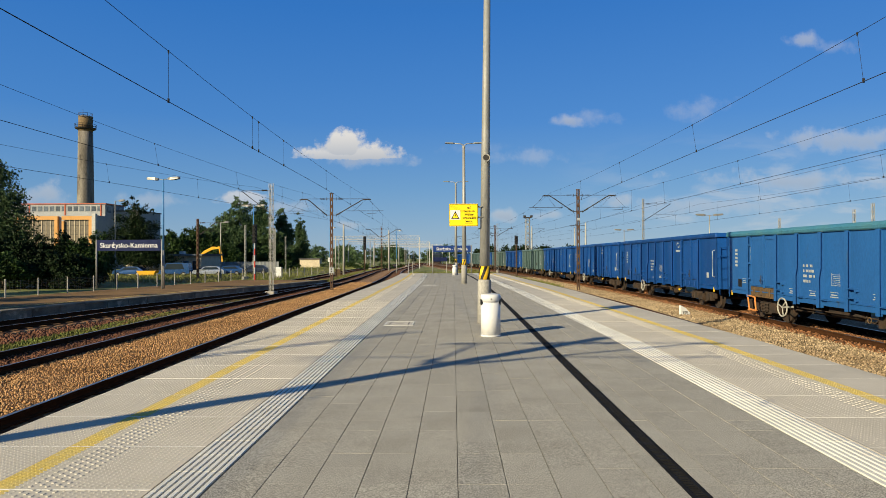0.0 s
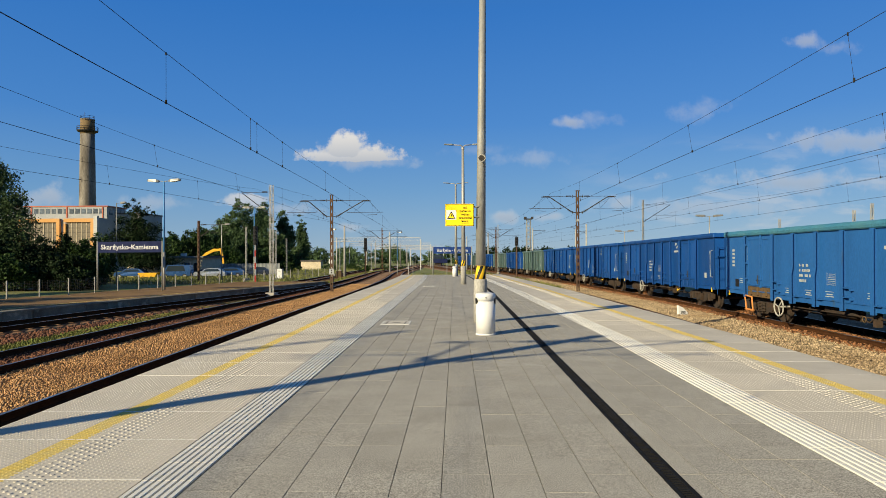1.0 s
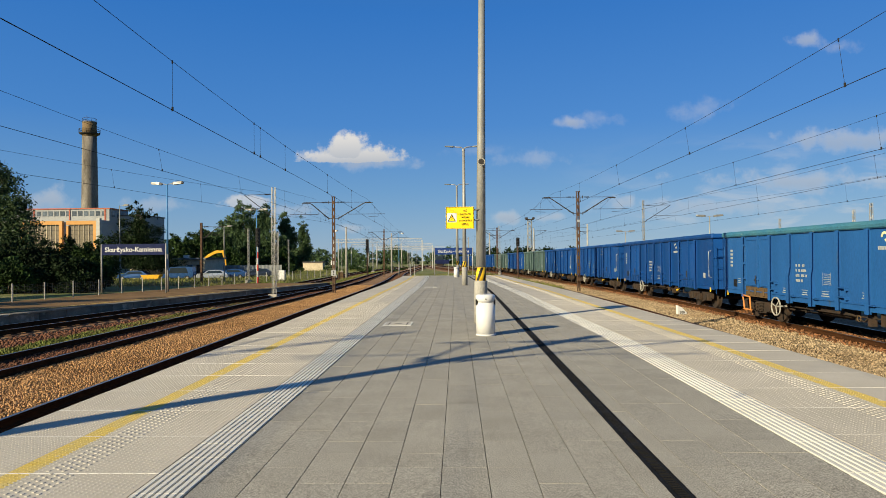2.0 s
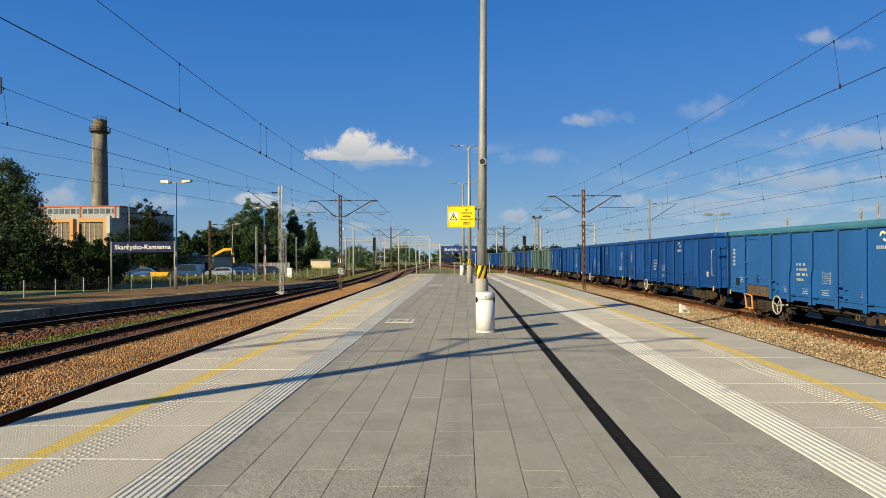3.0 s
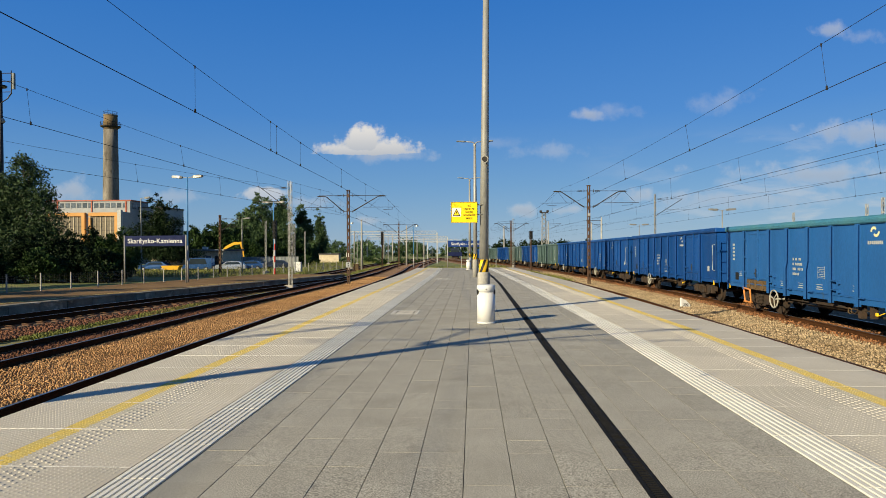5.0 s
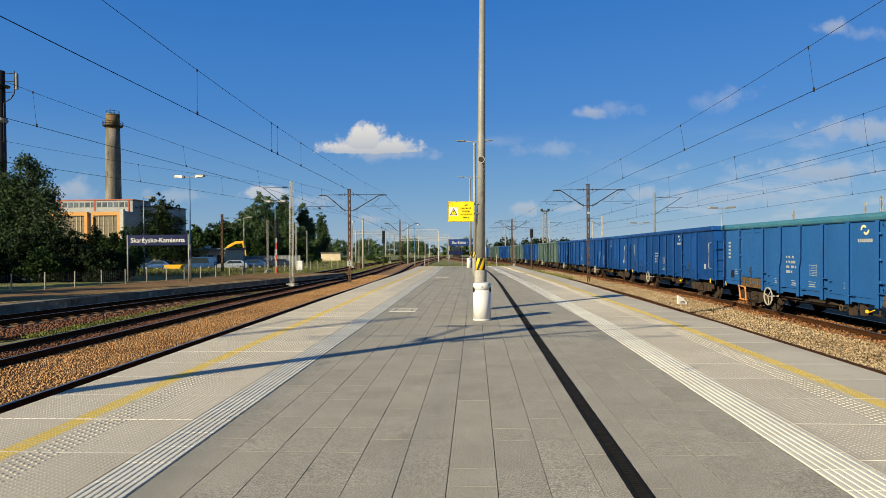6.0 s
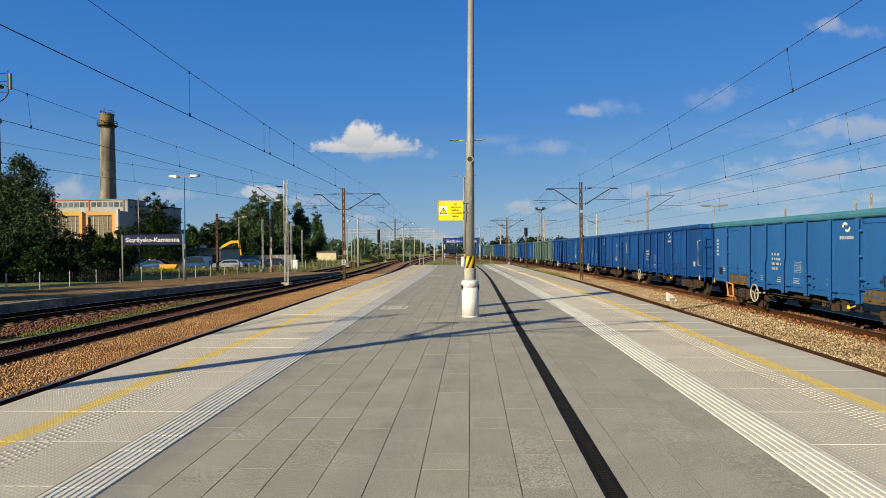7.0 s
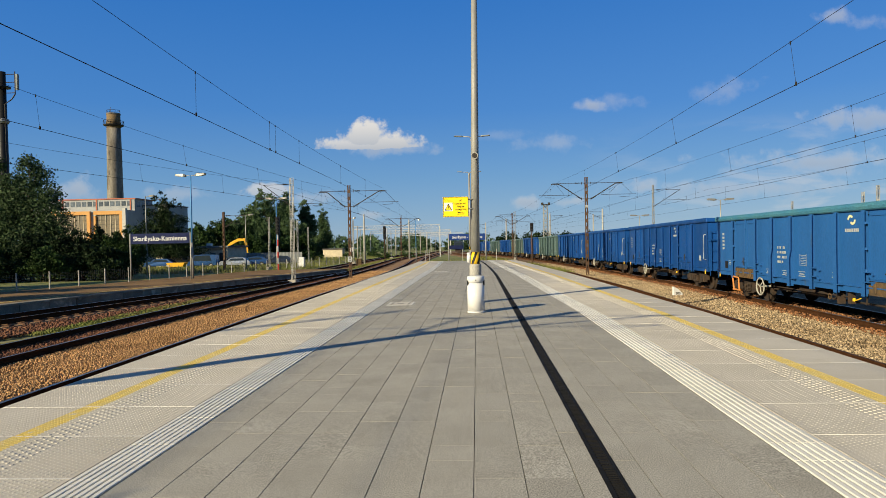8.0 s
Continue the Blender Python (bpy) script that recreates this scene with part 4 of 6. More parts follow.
# ---- overhead line ----
def mast_channel(left, right, top=6.12, foot=BED):
    """Rusty twin-channel mast with a bracket on either side; feet at the ballast."""
    t = thing("catenary_mast", "rusty twin-channel catenary mast with bracket arms in the ballast", "catenary mast", group="rusty catenary masts")
    q = Geo()
    for s in (-1, 1):
        x = s * 0.095
        q.box(x - 0.012, x + 0.012, -0.09, 0.09, foot, top)
        q.box(min(x, x - s * 0.05), max(x, x - s * 0.05), -0.095, -0.08, foot, top)
        q.box(min(x, x - s * 0.05), max(x, x - s * 0.05), 0.08, 0.095, foot, top)
    z = foot + 0.3
    while z < top - 0.2:
        for yy in (-0.1, 0.094):
            q.box(-0.1, 0.1, yy, yy + 0.008, z, z + 0.24)
        z += 0.52
    part("column", q, M["rust"], t)
    part("cap", Geo().soft(-0.14, 0.14, -0.11, 0.11, top, top + 0.04), M["rust"], t)
    for s, reach in ((-1, left), (1, right)):
        if not reach:
            continue
        zt, zl = top - 0.38, top - 1.55
        q = Geo()
        q.box(min(s * 0.12, s * 0.36), max(s * 0.12, s * 0.36), -0.05, 0.05, zt - 0.02, zt + 0.02)
        q.box(min(s * 0.33, s * 0.36), max(s * 0.33, s * 0.36), -0.05, 0.05, zt - 0.1, zt + 0.1)
        arm = part("bracket_arm", q, M["dark"], t)
        q = Geo().box(min(s * 0.12, s * 0.36), max(s * 0.12, s * 0.36), -0.05, 0.05, zl - 0.02, zl + 0.02)
        q.box(min(s * 0.33, s * 0.36), max(s * 0.33, s * 0.36), -0.05, 0.05, zl - 0.1, zl + 0.1)
        part("lower_bracket", q, M["dark"], arm)
        part("tie_rod", Geo().tube([(s * 0.36, 0, zt), (s * reach, 0, zt)], 0.018, 6), M["dark"], arm)
        q = Geo()
        for i in range(5):
            q.tube([(s * (0.5 + 0.07 * i), 0, zt), (s * (0.52 + 0.07 * i), 0, zt)], 0.06, 10)
        part("insulator", q, M["dark"], arm)
        q = Geo().tube([(s * 0.36, 0, zl), (s * (reach - 0.62), 0, zt - 0.13), (s * (reach - 0.45), 0, zt - 0.05), (s * (reach + 0.1), 0, zt - 0.05)], [0.035, 0.035, 0.035, 0.03], 8)
        part("strut", q, M["dark"], arm)
        q = Geo()
        for i in range(4):
            q.tube([(s * (0.46 + 0.07 * i), 0, zl + 0.06 + 0.04 * i), (s * (0.48 + 0.07 * i), 0, zl + 0.07 + 0.04 * i)], 0.065, 10)
        part("insulator", q, M["dark"], arm)
        zr = top - 1.25
        q = Geo().tube([(s * 1.1, 0, zl + 0.42), (s * 1.1, 0, zr), (s * (reach + 1.0), 0, zr)], 0.017, 6)
        q.tube([(s * (reach + 0.55), 0, zr), (s * (reach + 0.55), 0, zr - 0.16), (s * (reach - 0.2), 0, zr - 0.2)], 0.014, 6)
        q.tube([(s * (reach - 0.3), 0, zt - 0.1), (s * 1.6, 0, zr)], 0.008, 4)
        q.tube([(s * reach, 0, zt - 0.1), (s * (reach + 0.75), 0, zr)], 0.008, 4)
        part("registration_arm", q, M["dark"], arm)
    return t


m1 = mast_channel(2.2, 2.75)
m1.matrix_world = pose(*W(-8.9, 45.5, 0), 0, 0, heading(45))
copy_thing(m1, pose(-8.95, 1.35, 0))
m2 = mast_channel(2.5, 2.65, top=6.3)
m2.matrix_world = pose(*W(8.85, 45.5, 0), 0, 0, heading(45))
copy_thing(m2, pose(8.85, -6, 0))
copy_thing(m1, pose(*W(-8.3, 93, 0), 0, 0, heading(93)))
copy_thing(m2, pose(*W(8.85, 96, 0), 0, 0, heading(96)))
for mm, at in ((m1, W(-8.9, 45.5, 0)), (m2, W(8.85, 45.5, 0))):
    pl = thing("mast_number_plate", "small white number plate on a rusty mast", "sign", (at[0], at[1] - 0.12, 0.45 if mm is m1 else 4.05))
    w, h = (0.17, 0.2) if mm is m1 else (0.1, 0.09)
    part("plate", Geo().soft(-w, w, -0.012, 0.0, -h, h, 0.004), M["paintwhite"], pl)
    if mm is m1:
        part("figure_bar", Geo().box(-0.05, 0.05, -0.016, -0.012, 0.03, 0.13), M["black"], pl)
        part("figure_bar", Geo().box(-0.04, 0.04, -0.016, -0.012, -0.13, -0.04), M["black"], pl)


def mast_lattice(reach, top=6.2, side=-1, width=0.2):
    t = thing("lattice_mast", "slim pale lattice catenary mast on a concrete foot", "catenary mast", group="lattice masts")
    part("foot", Geo().soft(-0.3, 0.3, -0.3, 0.3, BED - 0.15, BED + 0.18, 0.02), M["kerb"], t)
    q = Geo()
    w = width / 2
    for a in (-w, w):
        for b in (-w, w):
            q.box(a - 0.014, a + 0.014, b - 0.014, b + 0.014, BED + 0.1, top)
    z, k = BED + 0.2, 1
    while z < top - 0.3:
        for b in (-w, w):
            q.tube([(-w * k, b, z), (w * k, b, z + 0.38)], 0.012, 4)
            q.tube([(b, -w * k, z), (b, w * k, z + 0.38)], 0.012, 4)
        z += 0.38
        k = -k
    part("column", q, M["galv"], t)
    if reach:
        zt, zl = top - 0.45, top - 1.9
        q = Geo().tube([(side * w, 0, zt), (side * reach, 0, zt)], 0.016, 6)
        q.tube([(side * w, 0, zl), (side * (reach + 0.05), 0, zt)], 0.025, 6)
        q.tube([(side * 0.9, 0, zl + 0.7), (side * 0.9, 0, top - 1.35), (side * (reach + 0.6), 0, top - 1.35)], 0.014, 6)
        arm = part("bracket_arm", q, M["dark"], t)
        q = Geo()
        for i in range(5):
            q.tube([(side * (0.3 + 0.07 * i), 0, zt), (side * (0.32 + 0.07 * i), 0, zt)], 0.055, 8)
        part("insulator", q, M["dark"], arm)
    return t


l1 = mast_lattice(2.0)
l1.matrix_world = pose(-12.1, 40.6, 0, 0, 0, -8)
copy_thing(l1, pose(-12.75, 2.3, 0, 0, 0, -8))
l2 = mast_lattice(0, top=5.0, width=0.15)
l2.matrix_world = pose(*W(-15.2 + 0.6, 85, 0.3))
for x, y, tp in ((-21.6, 75, 0), (-23.5, 70, 0.2), (-27, 100, 0)):
    copy_thing(l2, pose(x, y, -drop(y) + tp))
l3 = mast_lattice(2.3, top=6.3, side=1, width=0.12)
l3.matrix_world = pose(16.1, 55, 0)
l4 = mast_lattice(2.3, top=6.4, side=-1)
l4.matrix_world = pose(6.4, 97, -0.3)
m3 = mast_channel(0, 2.4, top=5.6)
m3.matrix_world = pose(-27.2, 66, -drop(66), 0, 0, -8)
for x, y in ((29.2, 45), (32.3, 52), (32.9, 65)):
    copy_thing(l2, pose(x, y, 0.1))


def wires(name, lat, at, spans, contact=4.74, top_z=6.05, sag=0.56, label="tarnished overhead contact wire with droppers", bow=0.12):
    """Messenger and contact wire with droppers over one track; spans: mast positions along the track."""
    t = thing(name, label, "overhead wire", kind="structure")
    top, low, drops = [], [], []
    for a, b in zip(spans[:-1], spans[1:]):
        n = 14
        for i in range(n):
            f = i / n
            y = a + (b - a) * f
            top.append(W(lat(y), y, top_z - sag * 4 * f * (1 - f)))
            low.append(W(lat(y) + bow * math.sin(math.pi * f), y, contact))
        for f in [(y - a) / (b - a) for y in at if a < y < b] or (0.1, 0.28, 0.46, 0.64, 0.82, 0.94):
            y = a + (b - a) * f
            drops.append((W(lat(y), y, top_z - sag * 4 * f * (1 - f)), W(lat(y) + bow * math.sin(math.pi * f), y, contact)))
    part("messenger_wire", Geo().tube(top, 0.0055, 5), M["wire"], t)
    part("contact_wire", Geo().tube(low, 0.0075, 5), M["wire"], t)
    for a, b in drops:
        q = Geo().tube([a, b], 0.004, 4)
        q.tube([(b[0], b[1], b[2] - 0.02), (b[0], b[1], b[2] + 0.06)], 0.022, 6)
        q.tube([(a[0], a[1], a[2] - 0.04), (a[0], a[1], a[2] + 0.02)], 0.016, 6)
        part("dropper", q, M["wire"], t)
    return t


SP_L = (-42, 1.35, 45.5, 93, 145, 195)
SP_R = (-54, -6, 45.5, 96, 145, 195)


def zigzag(y):
    """Stagger of the wire over the nearest left-hand track."""
    return -5.6 - 0.0193 * (y - 1.35) if y < 45.5 else -6.45 + 0.01 * min(y - 45.5, 45) + ease(y)


wires("overhead_wire_b", zigzag, (4.8, 12.0, 17.4, 18.0, 20.9, 28.7, 36.8), SP_L, contact=4.6, top_z=5.98, bow=0.0)
wires("overhead_wire_a", line_a, (), SP_L)
wires("overhead_wire_c", line_c, (), (-38, 2.3, 40.6, 80, 120))
wires("overhead_wire_d", lambda y: line_d(y) - 0.1, (3.2, 11.46, 19.35, 27.8, 36.0, 42.0), SP_R, top_z=6.15, sag=0.6)
wires("overhead_wire_e", lambda y: 11.72, (), SP_R, contact=4.55)
wires("overhead_wire_f", lambda y: 16.6, (), (-50, 0, 55, 110, 160), contact=4.6)
wires("overhead_wire_g", lambda y: 21.5, (), (-50, 0, 55, 110, 160), contact=4.5)


# ---- goods train ----
def wagon(paint, top_paint, label, old_door=False):
    """Open high-sided wagon; origin at the track centre on the rail head, length along y, near side at -x."""
    t = thing("open_wagon", label, "goods wagon", group="goods train")
    H0, H1, HX, HL = 0.86, 3.16, 1.40, 6.92
    floor_z = 1.1
    P, D = 1.27, 1.99
    inner = [P * (i - 2.5) for i in range(6)]
    posts = [inner[0] - D] + inner + [inner[-1] + D]

    def span(s, a, b):
        return min(s * (HX + a), s * (HX + b)), max(s * (HX + a), s * (HX + b))

    for s in (-1, 1):
        q = Geo()
        q.box(*span(s, 0, -0.03), -HL, HL, H0 + 0.14, H1 - 0.14)
        side = part("side_wall", q, paint, t)
        # rolled top chord: rounded tube section, slightly dented along its length
        sec = []
        for y in steps(-HL - 0.03, HL + 0.03, 0.55):
            w = 0.012 * noise.noise(Vector((y * 0.9, 3.0 * s, 0.0)))
            ring = [(-0.09, -0.20), (0.055, -0.20), (0.085, -0.17), (0.10, -0.10), (0.085, -0.03), (0.045, 0.0), (-0.05, 0.0), (-0.09, -0.04)]
            sec.append([(s * (HX + o + w), y, H1 + h + 0.6 * w) for o, h in ring][::-s])
        part("top_chord", Geo().sweep(sec, close=True), top_paint, side)
        q = Geo().box(*span(s, 0.02, -0.06), -HL, HL, H0 - 0.02, H0 + 0.17)
        q.box(*span(s, 0.05, 0.0), -HL, HL, H0 + 0.135, H0 + 0.165)
        part("sill", q, paint, side)
        for i, y in enumerate(posts):
            # T-section stanchion, deeper below a flare at mid height
            sec = []
            deep = 0.17 if i in (4, 5) else 0.125
            for z, d in ((H0 - 0.08, deep), (H0 + 0.80, deep), (H0 + 1.06, 0.125), (H1 - 0.20, 0.115)):
                tee = ((0.0, -0.012), (d - 0.014, -0.012), (d - 0.014, -0.075), (d, -0.075), (d, 0.075), (d - 0.014, 0.075), (d - 0.014, 0.012), (0.0, 0.012))
                sec.append([(s * (HX + o), y + e, z) for o, e in tee][::s])
            part("stanchion", Geo().sweep(sec, close=True), paint, side)
        for y0 in (posts[0], posts[6]):
            d = part("side_door", Geo().soft(*span(s, 0.025, 0), y0 + 0.1, y0 + D - 0.1, H0 + 0.32, H1 - 0.26, 0.006), paint, side)
            ym = y0 + D * 0.44
            q = Geo()
            q.box(*span(s, 0.03, 0.085), ym - 0.028, ym + 0.028, H0 + 0.3, H1 - 0.2)
            for o, e in ((y0 + 0.12, ym - 0.06), (ym + 0.06, y0 + D - 0.12)):
                for c, g in ((o, o + 0.045), (e - 0.045, e)):
                    q.box(*span(s, 0.02, 0.048), c, g, H0 + 0.36, H1 - 0.30)
                for z in (H0 + 0.36, H1 - 0.345):
                    q.box(*span(s, 0.02, 0.048), o, e, z, z + 0.045)
            part("door_frame", q, paint, d)
            # black strips in place of the shaded gap round the door leaf
            q = Geo()
            for ya in (y0 + 0.078, y0 + D - 0.10):
                q.box(*span(s, 0.012, 0), ya, ya + 0.022, H0 + 0.34, H1 - 0.22)
            q.box(*span(s, 0.012, 0), y0 + 0.08, y0 + D - 0.08, H0 + 0.30, H0 + 0.322)
            part("door_seal", q, M["rubber"], d, "dark strip drawn for the shaded gap round the side door")
            for z in (H0 + 0.55, H0 + 1.1, H0 + 1.75):
                for y in (y0 + 0.08, ym, y0 + D - 0.07):
                    part("hinge", Geo().soft(*span(s, 0.03, 0.105), y - 0.055, y + 0.055, z, z + 0.06), paint, d)
            q = Geo().tube([(s * (HX + 0.11), ym + 0.1, H0 + 0.42), (s * (HX + 0.11), ym + 0.1, H0 + 0.72)], 0.016, 6)
            q.tube([(s * (HX + 0.11), ym + 0.1, H0 + 0.6), (s * (HX + 0.08), ym + 0.28, H0 + 0.52)], 0.014, 6)
            part("door_latch", q, M["dark"], d)
            q = Geo().box(*span(s, 0.035, 0), y0 + 0.1, y0 + D - 0.1, H0 - 0.04, H0 + 0.30)
            for y in (y0 + 0.5, y0 + 1.1, y0 + 1.6):
                q.soft(*span(s, 0.035, 0.08), y - 0.05, y + 0.05, H0 + 0.03, H0 + 0.26)
            part("door_sill", q, M["rustpanel"] if old_door else paint, d, "rusty brown door sill" if old_door else "")
        # paired steps beside the stanchions
        for y in (inner[5] - 0.2, inner[2] - 0.2, inner[0] - 0.2):
            for z in (H0 + 0.28, H0 + 0.53):
                q = Geo().box(*span(s, 0.0, 0.14), y - 0.17, y + 0.17, z, z + 0.022)
                q.box(*span(s, 0.0, 0.13), y - 0.165, y - 0.15, z - 0.06, z)
                part("step", q, paint, side)
        for y in (inner[4] - 0.17, inner[3] - 0.17, inner[1] - 0.17):
            part("step", Geo().box(*span(s, 0.0, 0.12), y - 0.11, y + 0.11, H0 + 0.14, H0 + 0.165), paint, side)
    for s in (-1, 1):
        q = Geo().box(-HX, HX, min(s * HL, s * (HL - 0.03)), max(s * HL, s * (HL - 0.03)), H0, H1 - 0.1)
        e = part("end_wall", q, paint, t)
        for x in (-0.95, -0.35, 0.35, 0.95):
            part("end_post", Geo().box(x - 0.06, x + 0.06, min(s * HL, s * (HL + 0.1)), max(s * HL, s * (HL + 0.1)), H0, H1 - 0.15), paint, e)
        part("end_rail", Geo().box(-HX, HX, min(s * HL, s * (HL + 0.05)), max(s * HL, s * (HL + 0.05)), H0 + 1.28, H0 + 1.34), paint, e)
        part("end_chord", Geo().soft(-HX - 0.08, HX + 0.08, min(s * (HL + 0.1), s * (HL - 0.06)), max(s * (HL + 0.1), s * (HL - 0.06)), H1 - 0.17, H1 - 0.006, 0.03), top_paint, e)
        for z in (H0 + 0.45, H0 + 0.9, H0 + 1.35, H0 + 1.7):
            part("rung", Geo().tube([(-HX + 0.05, s * (HL + 0.14), z), (-HX + 0.42, s * (HL + 0.14), z)], 0.013, 6), paint, e)
        q = Geo()
        for x in (-HX + 0.05, -HX + 0.42):
            q.tube([(x, s * (HL + 0.14), H0 - 0.2), (x, s * (HL + 0.14), H0 + 1.75)], 0.014, 6)
        part("ladder", q, paint, e)
        for x in (-0.875, 0.875):
            q = Geo().tube([(x, s * HL, 1.06), (x, s * (HL + 0.32), 1.06)], 0.09, 12).tube([(x, s * (HL + 0.32), 1.06), (x, s * (HL + 0.55), 1.06), (x, s * (HL + 0.565), 1.06)], [0.075, 0.075, 0.075], 12).tube([(x, s * (HL + 0.53), 1.06), (x, s * (HL + 0.565), 1.06)], 0.22, 16)
            part("buffer", q, M["bogie"], e)
        q = Geo().tube([(0, s * HL, 0.98), (0, s * (HL + 0.3), 0.94), (0, s * (HL + 0.6), 0.9)], 0.05, 8)
        part("coupling", q, M["bogie"], e)
        q = Geo().tube([(-0.4, s * HL, 0.8), (-0.42, s * (HL + 0.2), 0.6), (-0.38, s * (HL + 0.45), 0.62), (-0.36, s * (HL + 0.6), 0.8)], 0.025, 6)
        part("brake_hose", q, M["rubber"], e)
    q = Geo().box(-HX + 0.03, HX - 0.03, -HL + 0.03, HL - 0.03, floor_z - 0.12, floor_z)
    q.box(-0.28, 0.28, -HL, HL, 0.78, floor_z - 0.12)
    for y in (-2.4, -0.6, 1.2, 3.0):
        q.box(-HX + 0.05, HX - 0.05, y - 0.08, y + 0.08, 0.8, floor_z - 0.12)
    part("underframe", q, M["bogie"], t)
    q = Geo().tube([(-1.0, -0.7, 0.70), (-1.0, -0.55, 0.70), (-1.0, 0.75, 0.70), (-1.0, 0.9, 0.70)], [0.10, 0.17, 0.17, 0.10], 14)
    part("air_tank", q, M["bogie"], t, smooth=True)
    q = Geo()
    q.tube([(-1.2, -2.2, 0.66), (-1.2, 2.4, 0.64)], 0.02, 6)
    q.box(-1.3, -1.15, -1.75, -1.6, 0.45, 0.86)
    q.box(-1.32, -1.2, -2.3, -2.15, 0.5, 0.86)
    q.tube([(-1.32, -1.3, 0.6), (-1.32, -1.5, 0.55), (-1.32, -1.65, 0.66)], 0.018, 6)
    q.tube([(-0.9, -3.2, 0.5), (-0.9, 3.2, 0.5)], 0.03, 6)
    for y in (-2.7, -0.9, 1.6, 2.8):
        q.tube([(-1.1, y, 0.85), (-1.1, y + 0.1, 0.5)], 0.022, 5)
    part("brake_rod", q, M["bogie"], t)
    part("release_ring", Geo().ring((-1.36, -1.35, 0.62), "x", 0.075, 0.014, 14), M["rustpanel"], t)
    part("brake_lever", Geo().soft(-1.40, -1.35, -2.58, -2.50, 0.60, 0.68).tube([(-1.38, -2.56, 0.6), (-1.38, -2.85, 0.70)], 0.015, 6), M["stripe"], t, "yellow brake lever")
    for yb in (-4.7, 4.7):
        q = Geo()
        for s in (-1, 1):
            sec = []
            for y, z0, z1 in ((-1.32, 0.42, 0.60), (-0.95, 0.44, 0.70), (-0.62, 0.36, 0.72), (-0.4, 0.24, 0.74), (0.0, 0.22, 0.76), (0.4, 0.24, 0.74), (0.62, 0.36, 0.72), (0.95, 0.44, 0.70), (1.32, 0.42, 0.60)):
                sec.append([(s * 1.02, yb + y, z0), (s * 1.10, yb + y, z0), (s * 1.10, yb + y, z1), (s * 1.02, yb + y, z1)])
            q.sweep(sec, close=True)
        q.box(-1.05, 1.05, yb - 0.2, yb + 0.2, 0.4, 0.78)
        b = part("bogie", q, M["bogie"], t)
        for dy in (-0.9, 0.9):
            q = Geo()
            for s in (-1, 1):
                q.tube([(s * 0.69, yb + dy, 0.46), (s * 0.72, yb + dy, 0.46), (s * 0.725, yb + dy, 0.46), (s * 0.82, yb + dy, 0.46)], [0.49, 0.49, 0.46, 0.455], 28)
            q.tube([(-0.8, yb + dy, 0.46), (0.8, yb + dy, 0.46)], 0.08, 10)
            part("wheelset", q, M["bogie"], b)
            for s in (-1, 1):
                q = Geo().soft(min(s * 1.0, s * 1.2), max(s * 1.0, s * 1.2), yb + dy - 0.17, yb + dy + 0.17, 0.32, 0.62, 0.03)
                q.tube([(s * 1.2, yb + dy, 0.46), (s * 1.23, yb + dy, 0.46)], 0.11, 12)
                part("axle_box", q, M["bogie"], b)
            for s in (-1, 1):
                q = Geo().soft(min(s * 0.72, s * 0.84), max(s * 0.72, s * 0.84), yb + dy + (0.50 if dy < 0 else -0.58), yb + dy + (0.58 if dy < 0 else -0.50), 0.25, 0.66, 0.02)
                part("brake_shoe", q, M["bogie"], b)
        for s in (-1, 1):
            for dy in (-0.2, 0.0, 0.2):
                q = Geo().tube([(s * 1.14 + 0.085 * math.cos(i * 0.9), yb + dy + 0.085 * math.sin(i * 0.9), 0.30 + 0.0072 * i) for i in range(42)], 0.018, 5)
                part("coil_spring", q, M["bogie"], b)
    q = Geo().ring((-1.55, 2.65, 0.62), "x", 0.29, 0.024, 24)
    for k in range(3):
        an = k * 2 * math.pi / 3 + 0.3
        q.tube([(-1.55, 2.65, 0.62), (-1.55, 2.65 + 0.29 * math.cos(an), 0.62 + 0.29 * math.sin(an))], 0.018, 6)
    q.tube([(-1.57, 2.65, 0.62), (-1.2, 2.65, 0.62)], 0.03, 8)
    part("hand_wheel", q, M["handwheel"], t, "pale hand-brake wheel")
    if old_door:
        q = Geo()
        for o, e in (((5.18, 0.90), (5.05, 0.36)), ((5.05, 0.36), (4.55, 0.34)), ((4.55, 0.34), (4.62, 0.80)), ((4.62, 0.80), (5.18, 0.84))):
            q.tube([(-1.5, o[0], o[1]), (-1.5, e[0], e[1])], 0.028, 6)
        q.box(-1.56, -1.44, 4.55, 5.05, 0.33, 0.36)
        part("foot_step", q, M["orange"], t, "orange foot step")
    q = Geo().tube([(-1.44, -6.82, 1.35), (-1.54, -6.82, 1.38), (-1.54, -6.82, 2.42), (-1.44, -6.82, 2.45)], 0.018, 6)
    part("grab_rail", q, M["paintwhite"], t)
    for y in (6.65, -6.65):
        part("jacking_lug", Geo().soft(-1.44, -1.40, y - 0.035, y + 0.035, 0.74, 0.86).tube([(-1.43, y, 0.85), (-1.43, y, 0.93)], 0.016, 6), M["stripe"], t, "yellow painted lug")
    # stencilled panels as plain bars
    x = -HX - 0.004
    for i, row in enumerate((((1.68, 1.60), (1.52, 1.40), (1.30, 1.16)), ((1.68, 1.60), (1.52, 1.42), (1.38, 1.08)), ((1.68, 1.46), (1.36, 1.18), (1.12, 1.04)), ((1.68, 1.42), (1.38, 1.28)))):
        for o, e in row:
            n = max(2, round((o - e) / 0.06))
            for k in range(n):
                w = (o - e) / n
